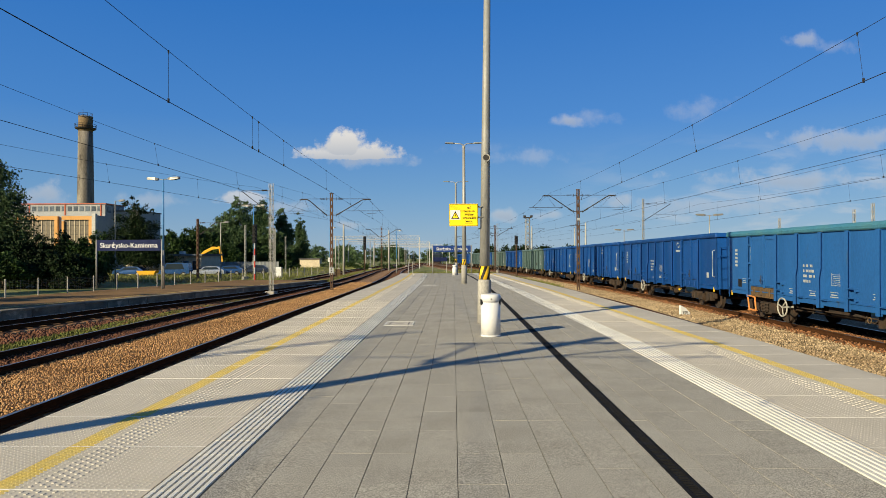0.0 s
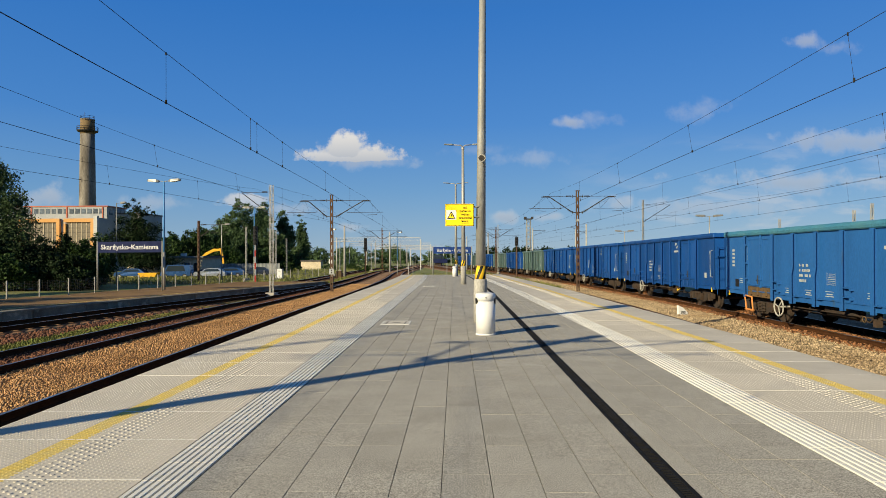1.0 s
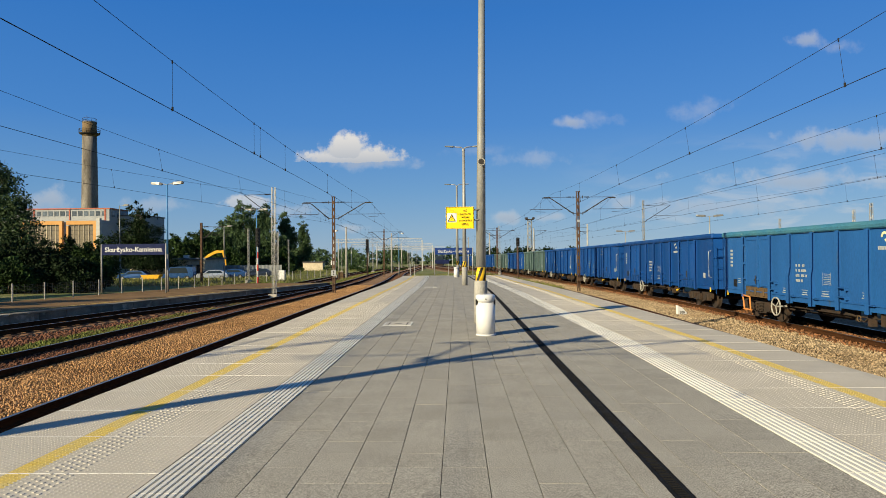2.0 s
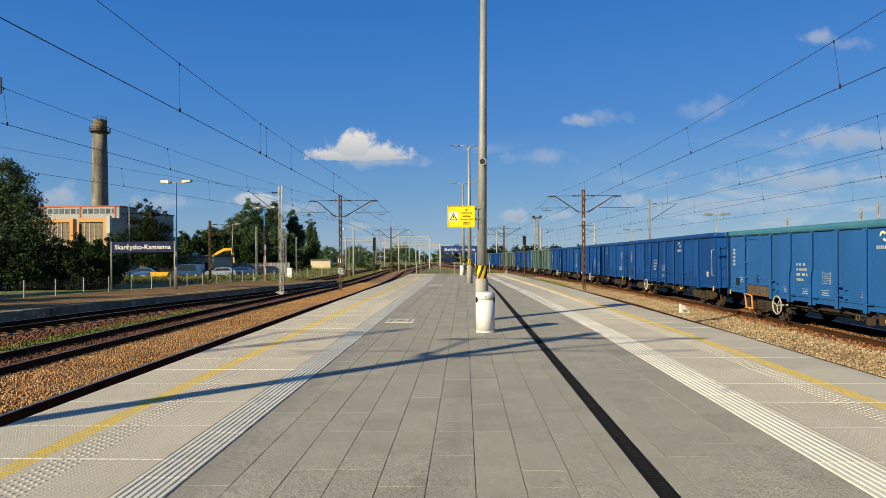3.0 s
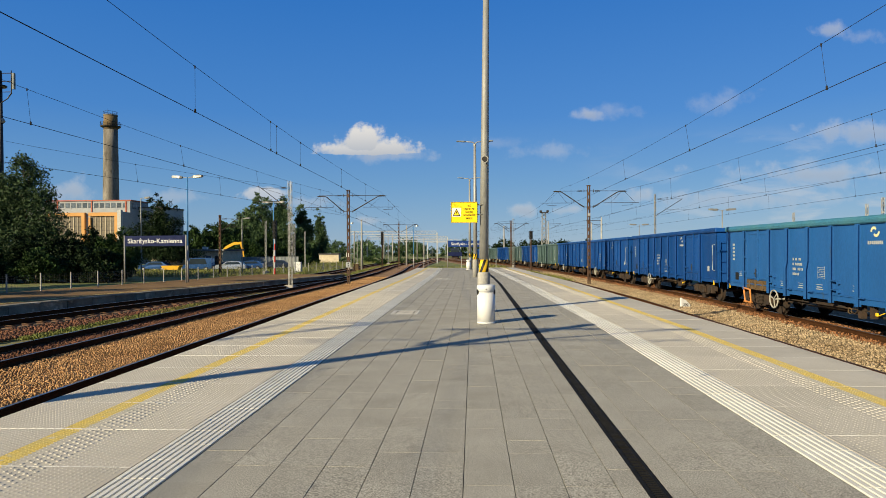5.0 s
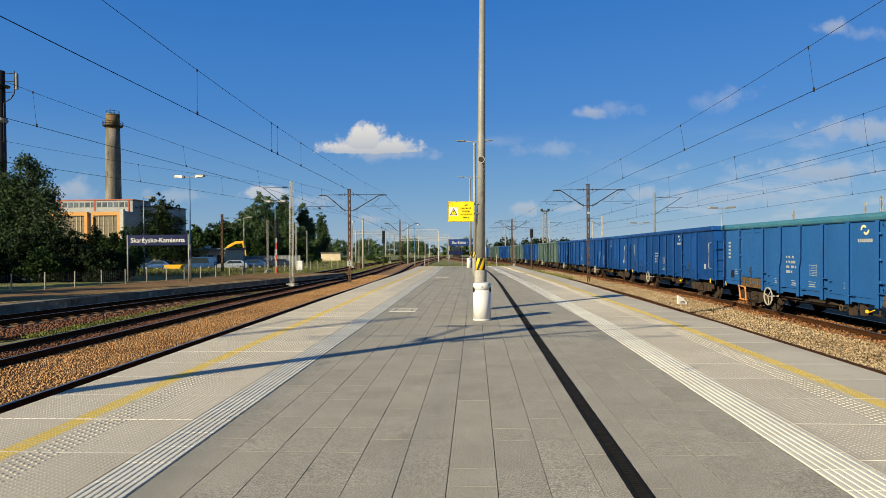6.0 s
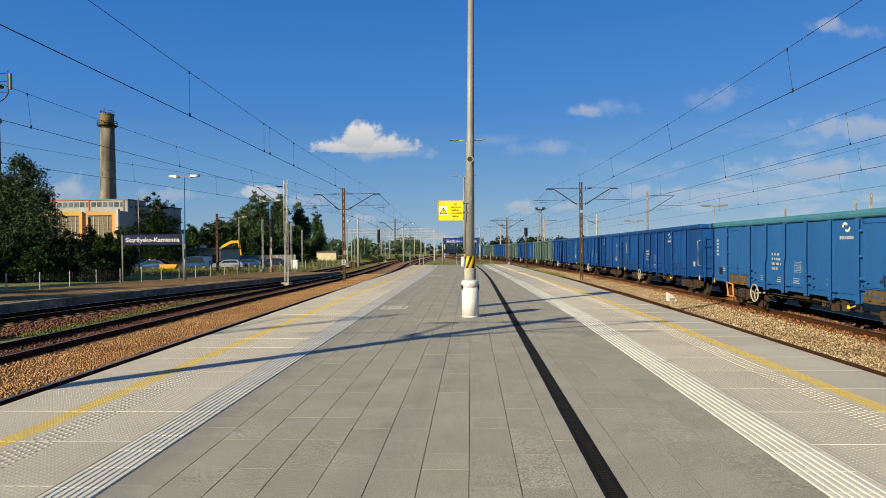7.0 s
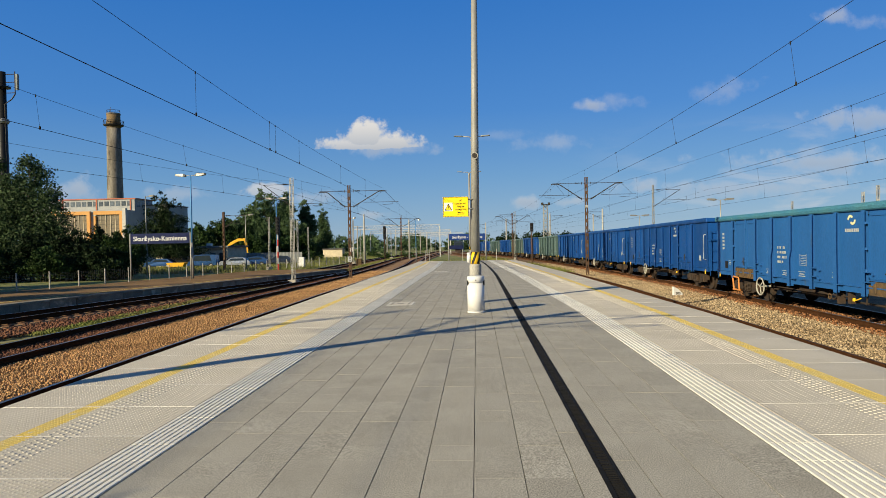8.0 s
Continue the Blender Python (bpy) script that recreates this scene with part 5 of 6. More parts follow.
                part("stencil_bar", Geo().box(x - 0.003, x, o - w * k - w * 0.78, o - w * k, 1.93 - 0.155 * i, 2.01 - 0.155 * i), M["paintwhite"], t)
    q = Geo()
    for i in range(7):
        q.box(x - 0.003, x, -0.16, 0.19 - 0.03 * (i % 3), 1.44 + 0.05 * i, 1.452 + 0.05 * i)
    for yy in (-0.175, 0.215):
        q.box(x - 0.003, x, yy - 0.004, yy + 0.004, 1.42, 1.79)
    part("stencil_table", q, M["paintwhite"], t)
    for i in range(2):
        for k in range(4):
            part("stencil_bar", Geo().box(x - 0.003, x, 5.0 + 0.0, 5.42, 2.10 + 0.27 * i + 0.052 * k, 2.128 + 0.27 * i + 0.052 * k), M["paintwhite"], t)
    for k in range(5):
        part("stencil_bar", Geo().box(x - 0.003, x, 6.2, 6.4, 1.85 + 0.14 * k, 1.93 + 0.14 * k), M["paintwhite"], t)
    part("stencil_plate", Geo().box(x - 0.004, x, 5.85, 6.15, 1.10, 1.38), M["black"], t, "black stencil panel")
    part("paper_pocket", Geo().box(x - 0.012, x, -6.1, -5.9, 1.30, 1.52), M["paintwhite"] if not old_door else M["sheet"], t, "white waybill card")
    for y0, y1, z in ((2.15, 2.5, 0.22), (1.0, 1.35, 0.22), (-0.1, 0.3, 0.24), (-1.75, -1.55, 0.30), (5.5, 5.8, 0.40)):
        q = Geo().box(x - 0.003, x, y0, y1, H0 + z, H0 + z + 0.025)
        q.box(x - 0.003, x, y0, y1, H0 + z + 0.14, H0 + z + 0.155)
        q.box(x - 0.003, x, y0 + 0.05, y1 - 0.05, H0 + z + 0.06, H0 + z + 0.09)
        part("stencil_mark", q, M["paintwhite"], t)
    q = Geo()
    for s in (-1, 1):
        sec = []
        for k in range(9):
            an = -0.3 + s * 1.57 + 2.6 * k / 8 - 1.3
            sec.append([(x, -2.51 + s * 0.05 + 0.135 * math.cos(an), H0 + 1.88 + 0.135 * math.sin(an)), (x, -2.51 + s * 0.05 + 0.07 * math.cos(an), H0 + 1.88 + 0.07 * math.sin(an))])
        q.sweep(sec)
    part("emblem", q, M["emblem"] if old_door else M["paintwhite"], t, "pale two-leaf emblem")
    for k in range(8):
        part("emblem_bar", Geo().box(x - 0.003, x, -2.83 + 0.08 * k, -2.77 + 0.08 * k, H0 + 1.56, H0 + 1.65), M["paintwhite"], t)
    return t


wag_a = wagon(M["wagon_a"], M["wagon_a_top"], "open high-sided goods wagon in faded light blue", True)
wag_b = wagon(M["wagon_b"], M["wagon_b"], "open high-sided goods wagon in deep blue")
wag_g = wagon(M["wagon_g"], M["wagon_g"], "open high-sided goods wagon in faded grey-green")


def wagon_pose(k):
    y = 17.73 + 15.08 * k
    turn = math.degrees(math.atan2(-(line_e(y + 1) + bend(y + 1) - line_e(y - 1) - bend(y - 1)), 2.0))
    return pose(*W(line_e(y), y, RAIL), math.degrees(-math.atan(0.008)) if y > 28 else 0, 0, turn)


wag_a.matrix_world = wagon_pose(0)
wag_b.matrix_world = wagon_pose(1)
wag_g.matrix_world = wagon_pose(4)
copy_thing(wag_a, wagon_pose(-1))
for k, src in ((2, wag_b), (3, wag_b), (5, wag_b), (6, wag_g), (7, wag_b), (8, wag_g), (9, wag_b), (10, wag_b)):
    copy_thing(src, wagon_pose(k))

# white kilometre marker in the ballast
mk = thing("track_marker", "small white wedge-shaped track marker in the ballast", "marker", (9.15, 26.2, BED + 0.03), 12)
q = Geo().sweep([[(-0.19, y, 0.0), (0.22, y, 0.0), (0.22, y, 0.10), (0.02, y, 0.29), (-0.19, y, 0.40)] for y in (-0.06, 0.06)], close=True)
part("stone", q, M["white"], mk)
lettering("figures", "300", 0.155, M["dark"], mk, (0.01, -0.063, 0.10))


# ---- old platform across the tracks ----
def old_edge(y):
    return -18.0 + 0.178 * (y - 26.6)


def old_fence(y):
    return -24.1 + 0.148 * (y - 34.8)


OZ = -0.6
old = thing("old_platform", "low old platform with brown paving and a concrete edge wall", "platform", kind="structure")
q = Geo()
q.sweep([[(old_fence(y) - 0.5, y, -1.1 - drop(y)), (old_fence(y) - 0.5, y, OZ - drop(y)), (old_edge(y) - 0.3, y, OZ - drop(y)), (old_edge(y) - 0.3, y, -1.1 - drop(y))][::-1] for y in steps(6, 60, 2.0)], close=True)
part("paving_body", q, M["old_paving"], old, "sunlit brown platform paving")
wall_mesh = Geo().soft(-0.14, 0.0, -0.74, 0.74, -0.5, 0.0, 0.015).mesh("wall_block", M["old_wall"])
cap_mesh = Geo().soft(-0.5, 0.04, -0.745, 0.745, 0.0, 0.07, 0.012).mesh("coping_slab", M["old_wall"])
y = 8.0
while y < 59.5:
    for me, dz in ((wall_mesh, 0.0), (cap_mesh, -0.045)):
        ob = new(me.name, me)
        ob.parent = old
        ob.matrix_basis = pose(old_edge(y) + random.uniform(-0.015, 0.015) - 0.15, y, OZ - drop(y) + dz, 0, 0, -10.1)
    y += 1.5 * math.cos(radians(10.1))
q = Geo()
q.sweep([[(old_edge(y) - 1.55, y, OZ + 0.005 - drop(y)), (old_edge(y) - 1.4, y, OZ + 0.005 - drop(y))][::-1] for y in steps(8, 59.5, 3.0)])
part("yellow_line", q, M["yellow"], old)

fence = thing("platform_fence", "wire mesh fence on pale posts behind the old platform", "fence")
y = 18.0
while y < 86:
    x, z = old_fence(y), OZ - drop(y)
    part("post", Geo().soft(x - 0.03, x + 0.03, y - 0.03, y + 0.03, z, z + 1.0, 0.008), M["concrete_post"], fence)
    y += 2.2
q = Geo()
for zz in [0.1 + 0.09 * i for i in range(10)]:
    q.tube([(old_fence(y), y, OZ + zz - drop(y)) for y in (18, 40, 60, 86)], 0.0035, 4)
y = 18.0
while y < 60:
    q.tube([(old_fence(y), y, OZ + 0.1 - drop(y)), (old_fence(y), y, OZ + 0.92 - drop(y))], 0.003, 3, caps=False)
    y += 0.18
tagged(part("wire_mesh", q, M["meshwire"], fence), kind="stuff")


def old_lamp(blue, h=7.5, arms=(-1, 1), head=0.75):
    t = thing("platform_lamp", "blue lamp post with two pale lamp heads" if blue else "slim grey street lamp post", "street lamp")
    part("lower_post", Geo().tube([(0, 0, 0), (0, 0, h * 0.35)], 0.075, 12), M["galv"], t, smooth=True)
    part("upper_post", Geo().tube([(0, 0, h * 0.35), (0, 0, h)], [0.06, 0.045], 12), M["bluepost" if blue else "galv"], t, smooth=True)
    for s in arms:
        a = part("arm", Geo().tube([(0, 0, h - 0.05), (s * 0.4, 0, h + 0.02)], 0.025, 6), M["galv"], t)
        q = Geo().sweep([[(s * x, -w, z), (s * x, w, z), (s * x, w * 0.7, z + hh), (s * x, -w * 0.7, z + hh)][::s] for x, w, z, hh in ((0.38, 0.09, h - 0.06, 0.12), (0.55, 0.15, h - 0.08, 0.2), (0.4 + head, 0.14, h - 0.02, 0.16), (0.48 + head, 0.08, h + 0.02, 0.08))], close=True)
        part("lamp_head", q, M["lampglass"], a)
    return t


ol = old_lamp(True)
ol.matrix_world = pose(-20.22, 43.0, OZ - 0.1, 0, 0, -9)
copy_thing(ol, pose(-20.2, 62.5, OZ - 0.5, 0, 0, -9))
for x, y in ((-17.2, 86), (-9.0, 96)):
    o2 = old_lamp(True, 6.6, (1,), 0.3)
    o2.matrix_world = pose(x, y, -1.0 - drop(y))
for x, y, h in ((-33.8, 62, 8.2), (-27.0, 72, 6.6)):
    o3 = old_lamp(False, h, (1,), 0.5)
    o3.matrix_world = pose(x, y, -1.0 - drop(y))
for x, y, h in ((23.8, 60, 6.3), (22.5, 85, 6.0)):
    o4 = old_lamp(False, h, (-1, 1), 0.8)
    o4.matrix_world = pose(x, y, -0.9 - drop(y))

# grass tufts between the tracks
def tufts(name, n, x0, x1, y0, y1, lat, h, label, seed):
    rng2 = np.random.default_rng(seed)
    y = y0 + (y1 - y0) * rng2.random(n) ** 1.4
    keep = np.array([noise.noise(Vector((k * 0.35, seed * 3.1, 0))) > -0.15 for k in y])
    y = y[keep]
    n = len(y)
    x = x0 + (x1 - x0) * rng2.random(n) + np.array([lat(k) + bend(k) for k in y])
    z = -0.98 - 0.008 * np.maximum(0, y - 28)
    an = rng2.uniform(0, 2 * np.pi, n)
    hh = rng2.uniform(0.4, 1.0, n) * h
    w = 0.012 + 0.02 * rng2.random(n)
    dx, dy = np.cos(an) * w, np.sin(an) * w
    lx, ly = rng2.normal(0, 0.35, n) * hh, rng2.normal(0, 0.35, n) * hh
    V = np.stack([np.stack([x - dx, y - dy, z], 1), np.stack([x + dx, y + dy, z], 1), np.stack([x + dx * 0.3 + lx, y + dy * 0.3 + ly, z + hh], 1), np.stack([x - dx * 0.3 + lx, y - dy * 0.3 + ly, z + hh], 1)], 1)
    me = quads(name, V.reshape(-1, 3), np.arange(4 * n).reshape(n, 4), M["grass"])
    return tagged(new(name, me), label, "grass", kind="stuff")


tufts("grass_between_tracks", 26000, -2.6, -1.75, 10, 110, lambda y: line_a(y), 0.11, "short green grass between two tracks", 1)
tufts("grass_far_tracks", 5000, -0.9, 0.4, 56, 160, lambda y: -12.5 + ease(y), 0.25, "rough green grass beside the far tracks", 2)
tufts("grass_platform_end", 9000, -4.2, 4.2, 60.5, 100, lambda y: 0.0, 0.45, "rough grass past the platform end", 3)
tufts("grass_field", 40000, -42.0, 0.0, 64, 190, lambda y: -17.6 + ease(y), 0.45, "sunlit rough grass beyond the far tracks", 5)
tufts("grass_by_train", 16000, 4.6, 8.2, 47, 120, lambda y: 0.0, 0.45, "green weeds between platform and train", 4)


# ---- trees and bushes ----
def leaves(name, blobs, n, size, mat, seed, droop=0.0):
    """Leafy sprays gathered in clumps inside a few ellipsoids: (x, y, z, rx, ry, rz)."""
    r = np.random.default_rng(seed)
    vol = np.array([b[3] * b[4] * b[5] for b in blobs])
    out = []
    for b, share in zip(blobs, vol / vol.sum()):
        k = max(40, int(n * share))
        clumps = max(5, int(k / 45))
        d = r.normal(size=(clumps, 3))
        d /= np.linalg.norm(d, axis=1, keepdims=True)
        c = d * (r.random((clumps, 1)) ** 0.42) * np.array(b[3:6]) * r.uniform(0.8, 1.12, (clumps, 1))
        pick = r.integers(0, clumps, k)
        spread = np.array(b[3:6]).mean() * 0.17
        p = c[pick] + r.normal(size=(k, 3)) * spread * np.array([1, 1, 0.75])
        if droop:
            p[:, 2] -= droop * r.random(k) ** 2 * np.linalg.norm(p[:, :2], axis=1) / max(b[3], 0.1)
        out.append(p + np.array(b[:3]))
    P = np.concatenate(out)
    n = len(P)
    a = r.normal(size=(n, 3))
    a /= np.linalg.norm(a, axis=1, keepdims=True)
    e = np.cross(a, r.normal(size=(n, 3)))
    e /= np.linalg.norm(e, axis=1, keepdims=True)
    s = size * r.uniform(0.6, 1.3, (n, 1))
    V = np.stack([P - a * s, P + e * s * 0.55, P + a * s, P - e * s * 0.55], 1)
    return quads(name, V.reshape(-1, 3), np.arange(4 * n).reshape(n, 4), M[mat])


def tree(name, at, height, blobs, n, size, mat, label, category, seed, trunk=0.16, trunk_top=0.7, droop=0.0):
    t = thing(name, label, category, at)
    r = random.Random(seed)
    q = Geo()
    top = height * trunk_top
    q.tube([(0, 0, -0.3), (r.uniform(-0.1, 0.1), 0, top * 0.4), (r.uniform(-0.25, 0.25), r.uniform(-0.2, 0.2), top * 0.75), (0, 0, top)], [trunk, trunk * 0.75, trunk * 0.5, trunk * 0.2], 9)
    part("trunk", q, M["bark"], t, smooth=True)
    for b in blobs:
        q = Geo()
        z0 = max(0.3, min(top * 0.9, b[2] - b[5] * 0.8))
        q.tube([(0, 0, z0), (b[0] * 0.5, b[1] * 0.5, (z0 + b[2]) / 2), (b[0], b[1], b[2])], [trunk * 0.4, trunk * 0.28, trunk * 0.12], 6)
        for k in range(3):
            an = r.uniform(0, 6.28)
            q.tube([(b[0] * 0.7, b[1] * 0.7, (z0 + 2 * b[2]) / 3), (b[0] + b[3] * 0.7 * math.cos(an), b[1] + b[4] * 0.7 * math.sin(an), b[2] + b[5] * r.uniform(-0.3, 0.5))], [trunk * 0.2, trunk * 0.05], 5)
        part("limb", q, M["bark"], t)
    ob = new("crown", leaves("crown", blobs, n, size, mat, seed, droop))
    ob.parent = t
    return t


def heap(seed, w, d, z0, z1, k):
    """Random blobs that fill a crown w wide, d deep, from z0 to z1."""
    r = random.Random(seed)
    out = []
    for i in range(k):
        f = (i + 0.5) / k
        z = z0 + (z1 - z0) * f
        wide = math.sin(math.pi * min(1, 0.25 + 0.75 * f) ** 0.9) * 0.9 + 0.12
        rr = (z1 - z0) * 0.16 + 0.2
        out.append((r.uniform(-0.6, 0.6) * w * wide, r.uniform(-0.6, 0.6) * d * wide, z, w * (0.3 + 0.3 * wide), d * (0.3 + 0.3 * wide), rr * r.uniform(0.9, 1.35)))
    return out


def ground_at(y):
    return -1.05 - drop(y)


tree("birch_tree", (-42.5, 57, ground_at(57)), 12.8, [(-0.2, 0, 11.4, 1.1, 1.3, 1.3), (0.7, 0, 9.8, 1.6, 1.5, 1.7), (-1.4, 0, 9.2, 1.6, 1.6, 1.7), (1.7, 0, 8.0, 1.6, 1.6, 1.6), (-2.2, 0, 7.2, 1.9, 1.8, 1.7), (0.2, 0.2, 6.6, 2.2, 1.8, 1.7), (2.4, 0, 5.9, 1.7, 1.4, 1.6), (-2.0, 0, 4.8, 2.4, 2.0, 1.8), (0.8, -0.4, 4.2, 2.6, 1.8, 1.7), (3.0, 0, 4.0, 1.5, 1.2, 1.4), (-2.5, 0, 2.4, 2.6, 1.8, 1.8), (0.8, 0, 2.2, 2.8, 1.8, 1.6)], 34000, 0.12, "leaf_light", "tall drooping birch tree behind the fence", "tree", 11, 0.2, 0.85, 1.4)
tree("broadleaf_tree", (-48.5, 60, ground_at(60)), 12.0, heap(21, 4.2, 3.0, 1.5, 11.5, 10), 22000, 0.15, "leaf", "dense leafy tree behind the fence", "tree", 12, 0.22)
for i, (x, y, w, h) in enumerate(((-45.0, 53, 3.6, 4.4), (-40.5, 54, 3.4, 4.6), (-37.0, 55, 3.2, 4.5), (-33.6, 56, 3.0, 4.5), (-48.5, 52, 3.6, 5.0), (-42.5, 51, 2.8, 3.4), (-37.6, 51.5, 2.8, 3.2), (-33.0, 53.5, 2.6, 3.2), (-35.2, 54, 2.8, 3.6), (-34.2, 60, 2.2, 4.9), (-36.6, 58, 3.2, 4.8))):
    tree("bush", (x, y, ground_at(y)), h, heap(30 + i, w * 0.85, 2.0, 0.4, h - 0.5, 7), 14000, 0.115, "leaf_dark" if i % 3 else "leaf", "dense dark green bush behind the fence", "bush", 40 + i, 0.07, 0.5)
# trees out of view, added so that their shadows fall on the old platform
for i, (x, y, w, h) in enumerate(((-37.0, -4, 3.8, 11.0), (-36.0, 4, 3.8, 10.4), (-36.5, 11, 3.8, 12.0), (-37.5, 18, 3.6, 10.6), (-37.5, 25, 3.2, 7.0), (-39.0, 32, 3.4, 7.4), (-41.0, 39, 3.2, 7.8))):
    tree("broadleaf_tree", (x, y, ground_at(y)), h, heap(130 + i, w, 3.0, 1.0, h - 0.6, 8), 7000, 0.2, "leaf", "unseen leafy tree added to shade the old platform", "tree", 140 + i, 0.18)
tree("spruce_tree", (-47.6, 93, ground_at(93)), 11.6, [(0.7 * (-1) ** k, 0, 2.5 + 1.18 * k, 6.0 - 0.66 * k, 3.0 - 0.36 * k, 0.85) for k in range(8)], 24000, 0.14, "leaf_dark", "dark spreading conifer beside the low building", "tree", 13, 0.2, 0.95)
tree("spruce_tree", (-64.6, 128, ground_at(128)), 14.2, [(0, 0, 2.6 + 1.5 * k, 2.4 - 0.28 * k, 2.4 - 0.28 * k, 1.4) for k in range(8)], 8000, 0.2, "leaf_dark", "dark conifer in front of the factory", "tree", 14, 0.2, 0.95)
for i, (x, y, w, h) in enumerate(((-54.0, 118, 4.2, 7.6), (-49.4, 120, 4.6, 8.6), (-45.0, 122, 4.2, 7.6), (-41.0, 126, 4.0, 6.6), (-37.0, 130, 3.4, 5.6))):
    tree("broadleaf_tree", (x, y, ground_at(y)), h, heap(50 + i, w, 3.0, 1.0, h - 0.6, 8), 13000, 0.2, "leaf", "rounded leafy tree behind the low building", "tree", 60 + i, 0.18)
for i, (x, y, w, h) in enumerate(((-62.6, 172, 5.6, 15.0), (-57.4, 170, 7.0, 17.6), (-52.6, 172, 6.2, 16.8), (-48.6, 178, 3.8, 15.4), (-67.0, 168, 4.4, 11.0), (-72.5, 170, 4.4, 8.5))):
    tree("poplar_tree", (x, y, ground_at(y)), h, heap(70 + i, w, 3.4, 1.0, h - 0.9, 12), 20000, 0.26, "leaf_poplar", "tall dense poplar tree beyond the tracks", "tree", 80 + i, 0.25, 0.9)
tree("poplar_tree", (-46.6, 190, ground_at(190)), 14.5, heap(91, 2.7, 1.8, 0.8, 13.8, 13), 15000, 0.22, "leaf_poplar", "slender columnar poplar beyond the tracks", "tree", 92, 0.25, 0.92)
tree("poplar_tree", (-49.8, 192, ground_at(192)), 9.0, heap(93, 1.9, 1.4, 0.8, 8.2, 9), 7000, 0.22, "leaf_poplar", "slender columnar poplar beyond the tracks", "tree", 94, 0.2, 0.92)


def woods(name, x0, x1, y0, y1, n, h, label, seed, mat="leaf"):
    r = random.Random(seed)
    blobs = []
    for i in range(n):
        x, y = x0 + (x1 - x0) * (i + r.random()) / n, r.uniform(y0, y1)
        hh = h * r.uniform(0.55, 1.15)
        blobs.append((x, y, ground_at(y) + hh * 0.45, hh * r.uniform(0.45, 0.8), hh * 0.5, hh * 0.55))
    return tagged(new(name, leaves(name, blobs, n * 700, h * 0.055, mat, seed)), label, "woodland", kind="stuff")


woods("far_woods", -95, -34, 215, 240, 22, 6.5, "line of leafy trees beyond the tracks", 5, "leaf_poplar")
woods("distant_woods", -120, 10, 420, 470, 34, 11, "distant belt of trees on the horizon", 6, "leaf_poplar")
woods("distant_woods_ahead", 2, 84, 300, 340, 34, 8.5, "distant dark green woods behind the goods train", 7, "leaf_dark")
woods("trackside_scrub", -40, -12, 120, 180, 24, 1.6, "low green scrub between far tracks", 8)
woods("distant_woods_right", 70, 420, 420, 470, 40, 9, "distant belt of trees on the horizon", 9, "leaf_dark")
woods("distant_woods_left", -420, -120, 300, 360, 40, 9, "distant belt of trees on the horizon", 10, "leaf_dark")


# ---- factory, chimney, telecom mast ----
fz = ground_at(150)
fac = thing("factory_building", "grey factory hall with an orange glazed front", "building", (-101.6, 152, fz + 1.5), 0)
part("hall", Geo().box(-12, 14.7, 0, 13, -2.5, 11.6), M["facgrey"], fac)
part("upper_storey", Geo().box(-12, 14.6, 4, 13, 11.6, 14.6), M["facgrey"], fac)
part("roof_edge", Geo().box(-12.2, 14.9, 3.8, 13.2, 14.6, 14.85), M["redtrim"], fac)
for i in range(17):
    w = part("window", Geo().box(-11.3 + 1.5 * i, -10.25 + 1.5 * i, 3.93, 3.99, 12.9, 14.1), M["winglass"], fac)
    part("window_frame", Geo().box(-11.4 + 1.5 * i, -11.3 + 1.5 * i, 3.9, 3.99, 12.8, 14.2), M["facgrey"], w)
for i in range(3):
    part("red_panel", Geo().box(-4.6 + 9.0 * i, -4.3 + 9.0 * i, 3.86, 3.98, 11.7, 14.5), M["redtrim"], fac)
for i in range(3):
    part("side_window", Geo().box(14.62, 14.68, 5 + 2.6 * i, 6.6 + 2.6 * i, 12.6, 14.0), M["winglass"], fac)
for x0, x1 in ((-4.6, 5.5), (6.5, 13.9)):
    fr = part("orange_bay", Geo().box(x0, x1, -0.6, 0, 10.5, 11.4).box(x1 - 0.8, x1, -0.6, 0, 0, 10.5).box(x0, x0 + 0.5, -0.6, 0, 0, 10.2), M["facorange"], fac, "orange plastered frame round a glazed bay")
    part("glazing", Geo().box(x0 + 0.5, x1 - 0.8, -0.14, -0.02, 1.5, 10.5), M["factory_glass"], fr)
    n = max(3, round((x1 - x0 - 1.3) / 1.15))
    for i in range(1, n):
        xx = x0 + 0.5 + (x1 - x0 - 1.3) * i / n
        part("mullion", Geo().box(xx - 0.07, xx + 0.07, -0.25, -0.12, 1.5, 10.5), M["cream"], fr)
    for k in range(1, 8):
        zz = 1.5 + 8.7 * k / 8
        part("transom", Geo().box(x0 + 0.5, x1 - 0.8, -0.2, -0.13, zz - 0.035, zz + 0.035), M["dark"], fr)
part("corner_strip", Geo().box(13.9, 14.8, -0.7, 0.2, 0, 12.0), M["pale_lattice"], fac)
part("annexe", Geo().box(14.7, 21, 8, 20, -2.5, 13.0), M["facgrey"], fac)
part("annexe_roof", Geo().box(14.5, 21.2, 7.8, 20.2, 13.0, 13.3), M["roofdark"], fac)
ch = thing("chimney", "tall weathered concrete factory chimney with a walkway", "chimney", (-123.6, 210, ground_at(210) + 0.7))
prof = [(2.85, 0), (2.7, 12), (2.5, 24), (2.35, 36), (2.2, 44.5)]
part("shaft", Geo().tube([(0, 0, z) for r, z in prof], [r for r, z in prof], 28), M["chimney"], ch, smooth=True)
part("head", Geo().tube([(0, 0, 44.5), (0, 0, 49.2)], [2.2, 2.15], 28), M["chimneytop"], ch, smooth=True)
